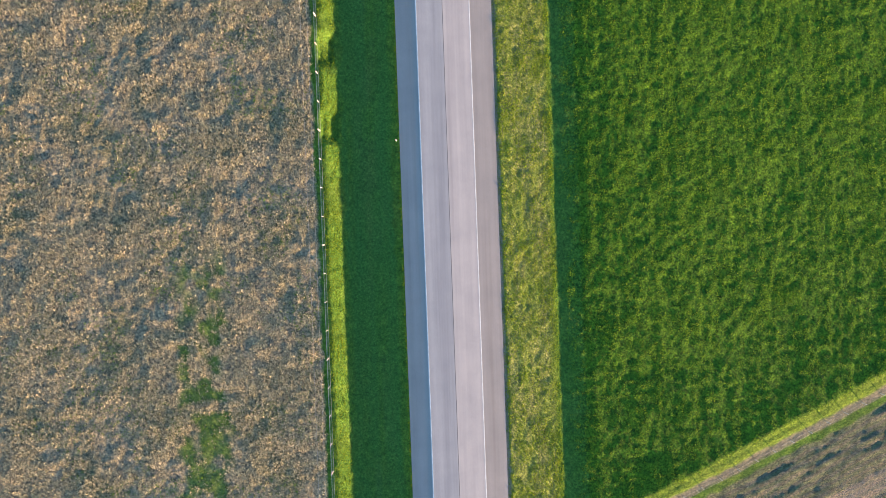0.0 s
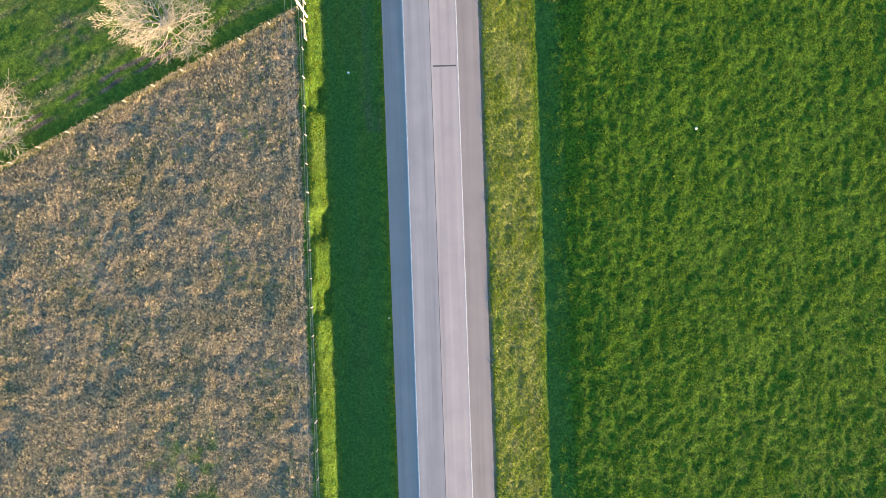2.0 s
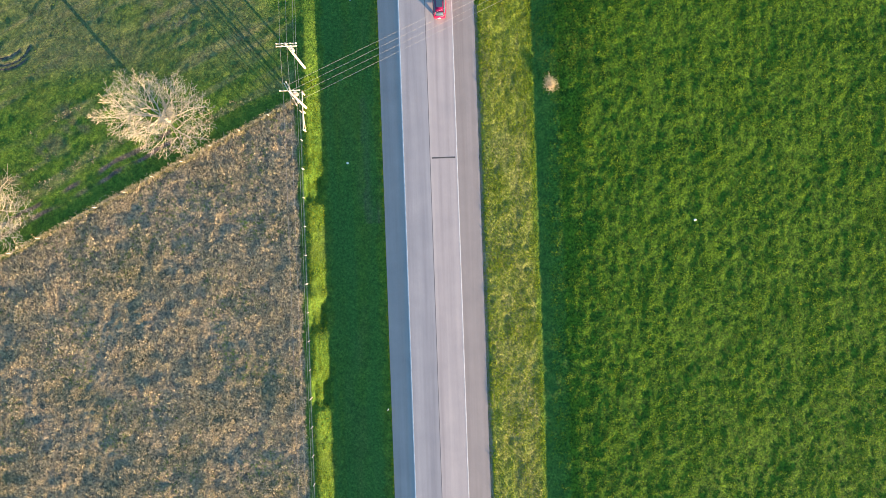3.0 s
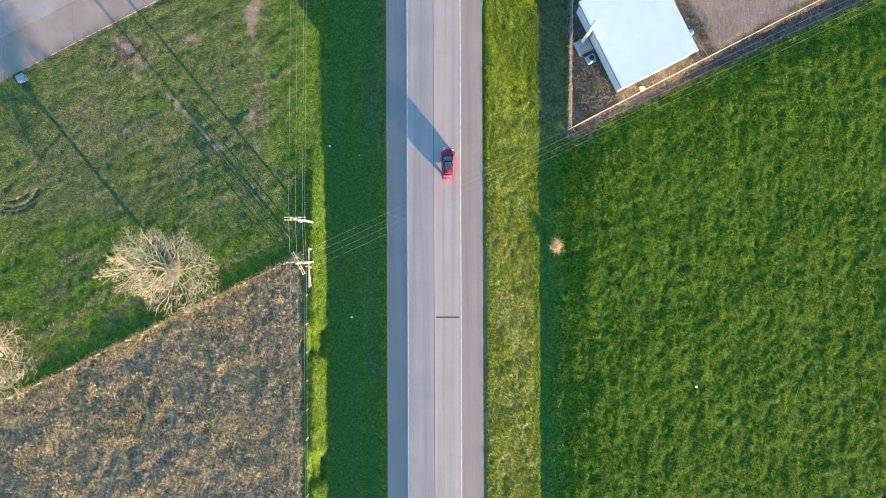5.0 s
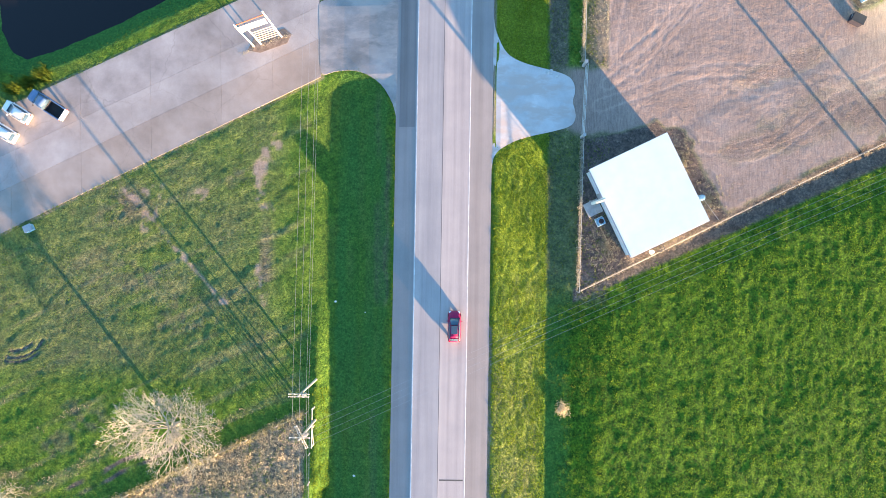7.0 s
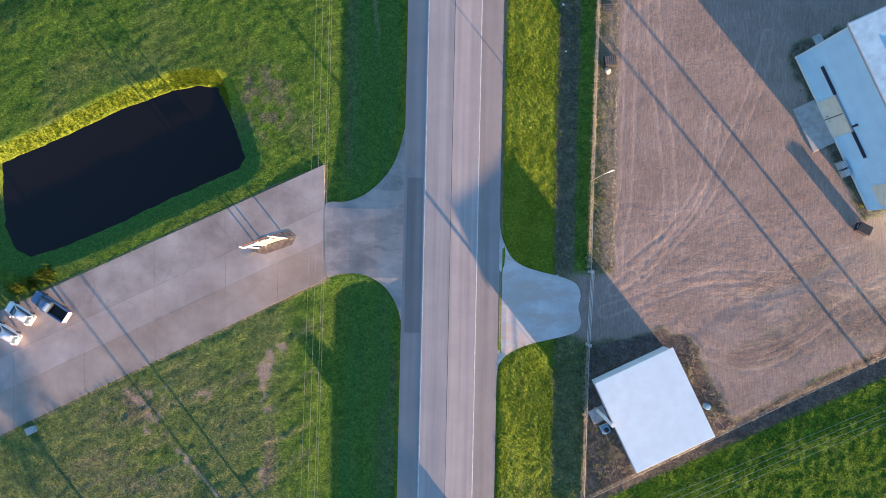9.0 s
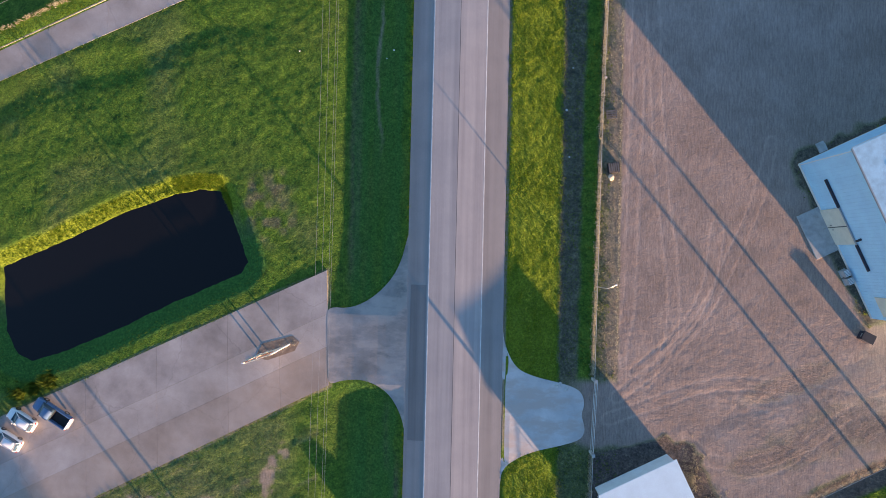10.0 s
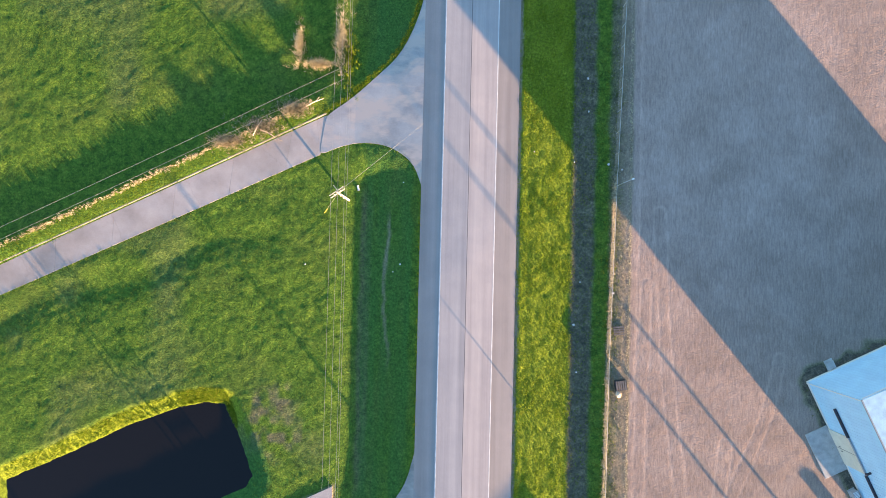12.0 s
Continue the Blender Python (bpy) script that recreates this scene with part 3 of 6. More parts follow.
def build_ground():
    gx, gy = spaced(-70, 70, 0.25, 2600), spaced(-46, 206, 0.25, 2600)
    gx = np.sort(np.concatenate([gx[(gx < -6.6) | (gx > 7.2)], [-6.5, -6.38, -3.45, 0.2, 3.85, 6.98, 7.1]]))
    X, Y = np.meshgrid(gx, gy)
    zz = zones(X, Y)
    Z = land(X, Y) + bumps(X, Y, zz)
    lot_part = (X > 18) & (X < 72) & (Y > 88) & (Y < 206)
    Z[lot_part] -= 0.018 * wheel_tracks(X[lot_part], Y[lot_part])
    nx, ny = len(gx), len(gy)
    me = bpy.data.meshes.new("ground")
    idx = np.arange(nx * ny).reshape(ny, nx)
    quads = np.stack([idx[:-1, :-1], idx[:-1, 1:], idx[1:, 1:], idx[1:, :-1]], -1).reshape(-1, 4)
    me.vertices.add(nx * ny)
    me.vertices.foreach_set("co", np.stack([X, Y, Z], -1).astype(np.float32).ravel())
    me.loops.add(quads.size)
    me.loops.foreach_set("vertex_index", quads.astype(np.int32).ravel())
    me.polygons.add(len(quads))
    me.polygons.foreach_set("loop_start", np.arange(0, quads.size, 4, dtype=np.int32))
    me.update(calc_edges=True)
    me.polygons.foreach_set("use_smooth", np.ones(len(quads), dtype=bool))
    one = np.ones_like(X)
    for key, chans in (("cover_a", zz[:3]), ("cover_b", zz[3:])):
        a = me.attributes.new(key, "FLOAT_COLOR", "POINT")
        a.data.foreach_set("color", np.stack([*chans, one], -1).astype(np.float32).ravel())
    a = me.attributes.new("tracks", "FLOAT", "POINT")
    tk = np.zeros_like(X)
    on_lot = (X > 18) & (X < 72) & (Y > 88) & (Y < 206)
    tk[on_lot] = wheel_tracks(X[on_lot], Y[on_lot])
    a.data.foreach_set("value", tk.astype(np.float32).ravel())
    # where the yard's shadow is lifted by a paler gravel colour
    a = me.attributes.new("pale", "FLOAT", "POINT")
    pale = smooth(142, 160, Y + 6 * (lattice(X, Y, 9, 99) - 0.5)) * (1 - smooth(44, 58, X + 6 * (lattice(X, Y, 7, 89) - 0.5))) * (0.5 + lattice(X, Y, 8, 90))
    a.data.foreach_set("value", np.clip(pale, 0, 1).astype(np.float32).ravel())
    me.materials.append(M_GROUND)
    return tagged(new("ground", me), "mown verges, dry field, green crop and gravel yard", "ground", kind="structure")


build_ground()


# ---- road ----
def strip(name, x0, x1, lift, material, parent, y0=-2500.0, y1=2500.0, steps=60, label=""):
    """A lengthwise strip that lies on the road's crown between x0 and x1."""
    xs = [x0] + [v for v in ROAD_X if x0 < v < x1] + [x1]
    ys = sorted(set([y0, y1] + [v for v in np.linspace(-60, 220, steps) if y0 < v < y1]))
    vs, fs = [], []
    for y in ys:
        for x in xs:
            vs.append((x, y, float(np.interp(x, ROAD_X, ROAD_Z)) + lift))
    k = len(xs)
    for j in range(len(ys) - 1):
        for i in range(k - 1):
            fs.append((j * k + i, j * k + i + 1, (j + 1) * k + i + 1, (j + 1) * k + i))
    b0 = len(vs)
    for j, y in enumerate(ys):
        for e in (0, k - 1):
            x, yy, z = vs[j * k + e]
            vs.append((x, yy, z - 0.15 - lift))
    for j in range(len(ys) - 1):
        fs.append((j * k, (j + 1) * k, b0 + 2 * (j + 1), b0 + 2 * j))
        fs.append((j * k + k - 1, b0 + 2 * j + 1, b0 + 2 * (j + 1) + 1, (j + 1) * k + k - 1))
    return tagged(mesh_object(name, vs, fs, material, parent), label)


def build_road():
    road = tagged(new("road"), "straight two-lane concrete highway with worn edge lines", "road", kind="structure")
    strip("shoulder", -6.4, -3.62, 0.0, M_SHOULDER, road, label="smooth grey asphalt shoulder")
    strip("shoulder", 4.02, 7.0, 0.0, M_SHOULDER, road, label="smooth grey asphalt shoulder")
    strip("lane", -3.62, 0.17, 0.004, M_LANE, road)
    strip("lane", 0.23, 4.02, 0.004, M_LANE, road)
    strip("seam", 0.17, 0.23, 0.0, M_SEAM, road, label="dark tarred centre joint")
    strip("edge_line", -3.52, -3.38, 0.009, M_LINE, road, label="worn white edge line")
    strip("edge_line", 3.87, 4.00, 0.009, M_LINE, road, label="worn white edge line")
    return road


build_road()
# ---- rest ----

M_WATER, n, l, b = shader("pond_water", 0.05, 0, 0.32)
b.inputs["Base Color"].default_value = (0.009, 0.007, 0.006, 1)
bump(n, l, b, noise_tex(n, l, 1.5, 3).outputs[0], 0.08, 0.02)
M_ROOF = plain("white_roof_sheet", (0.72, 0.83, 0.85), 0.45, vary=0.06, scale=0.6)
# wall colour carries the blue skylight of its shaded side
M_WALL = plain("shade_blue_wall_sheet", (0.50, 0.76, 0.97), 0.4, vary=0.08, scale=0.5)
M_HALLROOF = plain("pale_blue_roof_sheet", (0.43, 0.62, 0.70), 0.55, vary=0.20, scale=0.7)
M_SHEDWALL = plain("white_wall_sheet", (0.74, 0.77, 0.79), 0.5, vary=0.10, scale=0.5)
M_CREAM = plain("cream_door_sheet", (0.70, 0.66, 0.55), 0.55, vary=0.08, scale=1.0)
M_TRIM = plain("grey_trim", (0.36, 0.37, 0.38), 0.5, vary=0.1)
M_RAIL = plain("dark_steel_track", (0.03, 0.03, 0.045), 0.5)
M_STEEL = plain("galvanised_steel", (0.52, 0.52, 0.50), 0.45, 0.6, vary=0.15, scale=2)
M_WIRE = plain("aluminium_cable", (0.36, 0.36, 0.34), 0.45, 0.3, vary=0.05)
M_POLEWOOD = plain("weathered_pole_wood", (0.50, 0.45, 0.38), 0.85, vary=0.25, scale=1.5)
M_WOOD = plain("pale_timber", (0.62, 0.54, 0.40), 0.8, vary=0.25, scale=2)
M_GREYWOOD = plain("grey_old_wood", (0.14, 0.13, 0.12), 0.9, vary=0.3)
M_WHITEPAINT = plain("white_paint", (0.80, 0.79, 0.76), 0.6, vary=0.08)
M_BARK = plain("pale_bark", (0.47, 0.435, 0.32), 0.9, vary=0.25, scale=2.5)
M_RUBBER = plain("rubber", (0.02, 0.02, 0.02), 0.8)
M_CHROME = plain("bright_metal", (0.65, 0.65, 0.66), 0.25, 0.9, vary=0.05)
M_DARK = plain("dark_plastic", (0.025, 0.025, 0.03), 0.5)
M_BLUE = plain("faded_blue_plastic", (0.16, 0.34, 0.50), 0.5)
M_CONC = plain("grey_concrete", (0.42, 0.41, 0.39), 0.9, vary=0.2, scale=1.2)
M_KERB = plain("pale_kerb", (0.40, 0.36, 0.25), 0.9, vary=0.2, scale=0.8)
M_INSUL = plain("porcelain", (0.72, 0.70, 0.66), 0.3)
M_ROCK = plain("pale_stone", (0.55, 0.53, 0.50), 0.9, vary=0.2)
# bluish base colour stands in for sky reflected in the glass
M_GLASS, n, l, b = shader("dark_car_glass", 0.06, 0, 0.6)
b.inputs["Base Color"].default_value = (0.05, 0.085, 0.12, 1)
M_LAMPRED, n, l, b = shader("red_lens", 0.2, 0, 0.5)
b.inputs["Base Color"].default_value = (0.45, 0.01, 0.01, 1)
M_LAMPCLEAR, n, l, b = shader("clear_lens", 0.12, 0.2, 0.6)
b.inputs["Base Color"].default_value = (0.8, 0.8, 0.8, 1)


def car_paint(name, col):
    m, n, l, b = shader(name, 0.5, 0.0, 0.3)
    t = noise_tex(n, l, 2.0, 4)
    l.new(ramp(n, l, t.outputs[0], [(0.3, tuple(c * 0.9 for c in col)), (0.7, col)]), b.inputs["Base Color"])
    b.inputs["Coat Weight"].default_value = 0.3
    b.inputs["Coat Roughness"].default_value = 0.08
    return m


M_RED = car_paint("red_car_paint", (0.27, 0.003, 0.06))
M_WHITECAR = car_paint("white_car_paint", (0.76, 0.77, 0.78))
M_BLUECAR = car_paint("blue_car_paint", (0.10, 0.17, 0.30))


def blades(name, cols, rough=0.85):
    m, n, l, b = shader(name, rough, 0, 0.15)
    g = n.new("ShaderNodeNewGeometry")
    near = noise_tex(n, l, 1.9, 3, 0.6)
    half = n.new("ShaderNodeMath")
    half.operation = "MULTIPLY"
    l.new(g.outputs["Random Per Island"], half.inputs[0])
    half.inputs[1].default_value = 0.55
    both = n.new("ShaderNodeMath")
    both.operation = "MULTIPLY_ADD"
    l.new(near.outputs[0], both.inputs[0])
    both.inputs[1].default_value = 1.6
    l.new(half.outputs[0], both.inputs[2])
    tone = n.new("ShaderNodeMath")
    tone.operation = "SUBTRACT"
    tone.use_clamp = True
    l.new(both.outputs[0], tone.inputs[0])
    tone.inputs[1].default_value = 0.58
    c = ramp(n, l, tone.outputs[0], cols)
    t = noise_tex(n, l, 0.16, 4)
    c = mix(n, l, 0.6, c, ramp(n, l, t.outputs[0], [(0.3, (0.62, 0.68, 0.62)), (0.7, (1.15, 1.1, 1.05))]), "MULTIPLY")
    l.new(c, b.inputs["Base Color"])
    tr = n.new("ShaderNodeBsdfTranslucent")
    l.new(c, tr.inputs[0])
    mx = n.new("ShaderNodeMixShader")
    mx.inputs[0].default_value = 0.42
    l.new(b.outputs[0], mx.inputs[1])
    l.new(tr.outputs[0], mx.inputs[2])
    l.new(mx.outputs[0], n["Material Output"].inputs[0])
    return m


M_STRAW = blades("dry_straw", [(0, (0.24, 0.215, 0.15)), (0.45, (0.39, 0.345, 0.235)), (0.8, (0.54, 0.48, 0.325)), (1, (0.22, 0.27, 0.10))])
M_CLUMP = blades("clumped_straw", [(0, (0.42, 0.365, 0.24)), (0.5, (0.57, 0.50, 0.33)), (1, (0.74, 0.66, 0.46))])
M_PALESTRAW = blades("bleached_straw", [(0, (0.42, 0.375, 0.25)), (0.5, (0.58, 0.52, 0.36)), (1, (0.72, 0.66, 0.48))])
M_REED = blades("grey_reed", [(0, (0.23, 0.215, 0.165)), (0.6, (0.36, 0.335, 0.25)), (1, (0.48, 0.45, 0.33))])
M_FRINGE = blades("fringe_grass", [(0, (0.30, 0.30, 0.13)), (0.5, (0.43, 0.41, 0.22)), (1, (0.55, 0.50, 0.32))])
M_CROP = blades("crop_leaf", [(0, (0.070, 0.165, 0.013)), (0.5, (0.125, 0.24, 0.016)), (1, (0.275, 0.345, 0.022))])
M_GRASS = blades("grass_blade", [(0, (0.065, 0.14, 0.020)), (0.6, (0.125, 0.215, 0.027)), (1, (0.23, 0.28, 0.06))])
# separate ditch grass, its colour set for how it shows in shade
M_DITCH_SHADE = blades("ditch_shade_blade", [(0, (0.060, 0.155, 0.032)), (0.6, (0.10, 0.215, 0.040)), (1, (0.16, 0.265, 0.060))])
# grass with the sun's yellow in its colour, mostly for lit slopes
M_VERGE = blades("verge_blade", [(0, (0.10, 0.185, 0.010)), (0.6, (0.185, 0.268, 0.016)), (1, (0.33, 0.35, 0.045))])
M_SHRUB = blades("shrub_leaf", [(0, (0.06, 0.12, 0.015)), (1, (0.20, 0.24, 0.03))])


# ---- helpers for solids ----
def add_box(bm, c, size, rz=0.0, bevel=0.0):
    r = bmesh.ops.create_cube(bm, size=1)
    vs = r["verts"]
    bmesh.ops.transform(bm, matrix=Matrix.Translation(c) @ Matrix.Rotation(rz, 4, "Z") @ Matrix.Diagonal((*size, 1)), verts=vs)
    if bevel:
        es = list({e for v in vs for e in v.link_edges})
        bmesh.ops.bevel(bm, geom=es, offset=bevel, segments=2, affect="EDGES", profile=0.5)


def add_tube(bm, pts, radii, seg=6, caps=True):
    """A tapering tube through points."""
    rings = []
    for i, p in enumerate(pts):
        p = Vector(p)
        a, c = Vector(pts[max(i - 1, 0)]), Vector(pts[min(i + 1, len(pts) - 1)])
        d = (c - a).normalized()
        u = d.orthogonal().normalized()
        v = d.cross(u)
        rr = radii[i] if isinstance(radii, (list, tuple)) else radii
        rings.append([bm.verts.new(p + (u * math.cos(2 * math.pi * k / seg) + v * math.sin(2 * math.pi * k / seg)) * rr) for k in range(seg)])
    for a, c in zip(rings, rings[1:]):
        # keep the rings aligned
        best = min(range(seg), key=lambda s: sum((a[k].co - c[(k + s) % seg].co).length for k in range(seg)))
        for k in range(seg):
            bm.faces.new((a[k], a[(k + 1) % seg], c[(k + 1 + best) % seg], c[(k + best) % seg]))
    if caps:
        bm.faces.new(rings[0][::-1])
        bm.faces.new(rings[-1])


def boxed(name, c, size, material, parent, rz=0.0, bevel=0.0, label=""):
    bm = bmesh.new()
    add_box(bm, c, size, rz, bevel)
    return part(name, bm, material, parent, label)


def tubed(name, pts, radii, material, parent, seg=6, label=""):
    bm = bmesh.new()
    add_tube(bm, pts, radii, seg)
    return part(name, bm, material, parent, label)


def gz(x, y):
    return float(height(np.array([x]), np.array([y]))[0])


def drape(name, poly, material, parent=None, lift=0.03, step=1.2, deep=0.2):
    """A paved sheet that follows the land inside an outline, with a thickness."""
    bm = bmesh.new()
    bm.faces.new([bm.verts.new((x, y, 0)) for x, y in poly])
    for ax in (0, 1):
        lo, hi = min(p[ax] for p in poly), max(p[ax] for p in poly)
        for v in np.arange(lo + step, hi, step):
            co, no = [0, 0, 0], [0, 0, 0]
            co[ax], no[ax] = float(v), 1.0
            bmesh.ops.bisect_plane(bm, geom=bm.verts[:] + bm.edges[:] + bm.faces[:], plane_co=co, plane_no=no)
    zs = land(np.array([v.co.x for v in bm.verts]), np.array([v.co.y for v in bm.verts]))
    for v, z in zip(bm.verts, zs):
        v.co.z = float(z) + lift
    if bm.faces[:][0].normal.z < 0:
        bmesh.ops.reverse_faces(bm, faces=bm.faces[:])
    edge = [e for e in bm.edges if e.is_boundary]
    made = bmesh.ops.extrude_edge_only(bm, edges=edge)["geom"]
    for v in made:
        if isinstance(v, bmesh.types.BMVert):
            v.co.z -= deep
    bm.normal_update()
    me = bpy.data.meshes.new(name)
    bm.to_mesh(me)
    bm.free()
    me.materials.append(material)
    ob = new(name, me)
    if parent:
        ob.parent = parent
    return ob


# ---- paved aprons, lot and driveway ----
tagged(drape("pavement_west", APRON_W, M_APRON, None, 0.035), "worn grey asphalt apron between road and lot", "pavement", kind="structure")
tagged(drape("pavement_northwest", APRON_NW, M_MIXED, None, 0.035), "pale gravelled apron of a side lane", "pavement", kind="structure")
tagged(drape("pavement_east", APRON_E, M_PALE, None, 0.035), "pale asphalt apron before the yard gate", "pavement", kind="structure")


def panel_rows(name, s0, s1, n0, n1, cuts, rows, pours, z, label):
    """Cast concrete panels between a near and a far edge, with open joints."""
    root = tagged(new(name), label, "pavement", kind="structure")
    s0, s1, n0, n1 = (Vector((*p, 0)) for p in (s0, s1, n0, n1))
    for a, b2 in zip(cuts, cuts[1:]):
        for r0, r1, material in zip(rows, rows[1:], pours):
            def at(s, v):
                p, q = s0.lerp(s1, s), n0.lerp(n1, s)
                return p.lerp(q, v)
            gs, gv = 0.011 / (s1 - s0).length, 0.011 / (n0 - s0).length
            cs = [at(a + gs, r0 + gv), at(b2 - gs, r0 + gv), at(b2 - gs, r1 - gv), at(a + gs, r1 - gv)]
            dz = random.uniform(-0.002, 0.002)
            bm = bmesh.new()
            top = [bm.verts.new((c.x, c.y, z + dz)) for c in cs]
            low = [bm.verts.new((c.x, c.y, z - 0.35)) for c in cs]
            f = bm.faces.new(top)
            for k in range(4):
                bm.faces.new((top[k], low[k], low[(k + 1) % 4], top[(k + 1) % 4]))
            bmesh.ops.recalc_face_normals(bm, faces=bm.faces[:])
            if f.normal.z < 0:
                bmesh.ops.reverse_faces(bm, faces=bm.faces[:])
            part("panel", bm, material, root)
    return root


panel_rows("pavement_lot", (-17.1, 104.6), (-61.9, 81.9), (-17.8, 120.7), (-62.5, 99.4), [0, 0.15, 0.31, 0.53, 0.75, 0.97, 1.2], [0, 0.34, 0.62, 1], [M_TAN, M_SLAB, M_OLD], -0.705,
           "stained concrete parking lot of large panels")
panel_rows("pavement_lane", (-20.8, 167.1), (-64.9, 146.4), (-19.9, 172.8), (-65.1, 150.8), [0, 0.11, 0.29, 0.47, 0.66, 0.84, 1.02, 1.2], [0, 1], [M_SLAB], -0.705,
           "narrow concrete lane of single panels")
kerb = tagged(new("trim_kerb"), "pale low kerb along the concrete lane", "kerb", kind="structure")
for k in range(14):
    a, c = Vector((-20.1, 173.0, 0)), Vector((-65.3, 151.0, 0))
    p, q = a.lerp(c, k / 13), a.lerp(c, (k + 0.97) / 13)
    m, d = (p + q) / 2, q - p
    boxed("kerbstone", (m.x, m.y, -0.73), (d.length, 0.20, 0.24), M_KERB, kerb, math.atan2(d.y, d.x), 0.02)

bm = bmesh.new()
bm.faces.new([bm.verts.new((-50 + (x + 50) * 1.12, 119.5 + (y - 119.5) * 1.25, WATER_Z)) for x, y in POND])
bmesh.ops.recalc_face_normals(bm, faces=bm.faces[:])
if bm.faces[:][0].normal.z < 0:
    bmesh.ops.reverse_faces(bm, faces=bm.faces[:])
me = bpy.data.meshes.new("water")
bm.to_mesh(me)
bm.free()
me.materials.append(M_WATER)
tagged(new("water", me), "still dark pond between grass banks", "pond", kind="structure")

M_PATCH = pavement("dark_asphalt_patch", [(0.17, 0.165, 0.16), (0.21, 0.20, 0.195), (0.25, 0.24, 0.23)])
# transverse joint cut across one lane
road = bpy.data.objects["road"]
strip("joint", 0.45, 3.7, 0.0065, M_SEAM, road, 48.75, 48.95, label="dark cracked cross joint")
strip("patch", -5.9, -3.75, 0.004, M_PATCH, road, 97.5, 119.0, label="darker asphalt patch on the shoulder")


# ---- small white shed ----
def build_shed():
    lx, ly = 19.9, 91.6
    ang = math.atan2(5.1, 10.3)
    W, L, zt = 11.5, 13.1, 2.85
    g = -0.38
    shed = holder("shed", lx, ly, g, math.degrees(ang))      # x along the north eave, y towards north, body lies at negative y
    h = zt - g
    t = 0.15
    o = 0.25
    boxed("wall", (W / 2, -o - t / 2, h / 2 - 0.08), (W - 2 * o, t, h - 0.16), M_SHEDWALL, shed)
    boxed("wall", (W / 2, -L + o + t / 2, h / 2 - 0.08), (W - 2 * o, t, h - 0.16), M_SHEDWALL, shed)
    for x in (o + t / 2, W - o - t / 2):
        boxed("wall", (x, -L / 2, h / 2 - 0.08), (t, L - 2 * o - 2 * t, h - 0.16), M_SHEDWALL, shed)
    roof = boxed("roof", (W / 2, -L / 2, h - 0.06), (W, L, 0.08), M_ROOF, shed, 0, 0.015, "white ribbed metal roof")
    n_r = 43
    for k in range(n_r):
        y = -0.15 - (L - 0.3) * k / (n_r - 1)
        boxed("rib", (W / 2, y, h - 0.0185), (W - 0.04, 0.07, 0.006), M_ROOF, roof)
    boxed("door", (0.22, -4.0, 1.0), (0.08, 1.0, 2.0), M_TRIM, shed, 0, 0.01, "grey steel side door")
    boxed("gutter", (-0.08, -L / 2, h - 0.12), (0.14, L - 0.1, 0.12), M_TRIM, shed, 0, 0.02)
    tagged(shed, "low white metal shed in a fenced yard corner", "shed")
    pad = tagged(boxed("concrete_pad", (0, 0, 0.06), (2.2, 2.0, 0.14), M_CONC, None, 0, 0.05), "small grey concrete pad beside the shed wall", "pad")
    pad.matrix_world = shed.matrix_world @ pose(-1.0, -5.0, 0)
    ac = holder("air_conditioner", 0, 0, 0)
    boxed("body", (0, 0, 0.42), (1.0, 1.0, 0.8), M_BLUE, ac, 0, 0.05)
    bm = bmesh.new()
    add_tube(bm, [(0, 0, 0.80), (0, 0, 0.86)], 0.36, 14)
    part("fan_grille", bm, M_DARK, ac)
    boxed("base", (0, 0, 0.02), (1.2, 1.2, 0.08), M_WHITEPAINT, ac, 0, 0.02)
    ac.matrix_world = shed.matrix_world @ pose(-0.95, -7.1, 0)
    tagged(ac, "square blue-grey air conditioner beside the shed", "air conditioner")


build_shed()
lp = holder("light_pole", 21.1, 87.3, -0.38)
tubed("shaft", [(0, 0, -0.2), (0, 0, 4.0), (0, 0, 7.6)], [0.24, 0.22, 0.19], M_WHITEPAINT, lp, 12)
boxed("base", (0, 0, 0.1), (0.8, 0.8, 0.3), M_CONC, lp, 0, 0.03)
boxed("lamp_head", (0.1, 0.1, 7.68), (0.6, 0.5, 0.16), M_WHITEPAINT, lp, 0.5, 0.03)
tagged(lp, "tall white light pole on the pad beside the shed", "light pole")


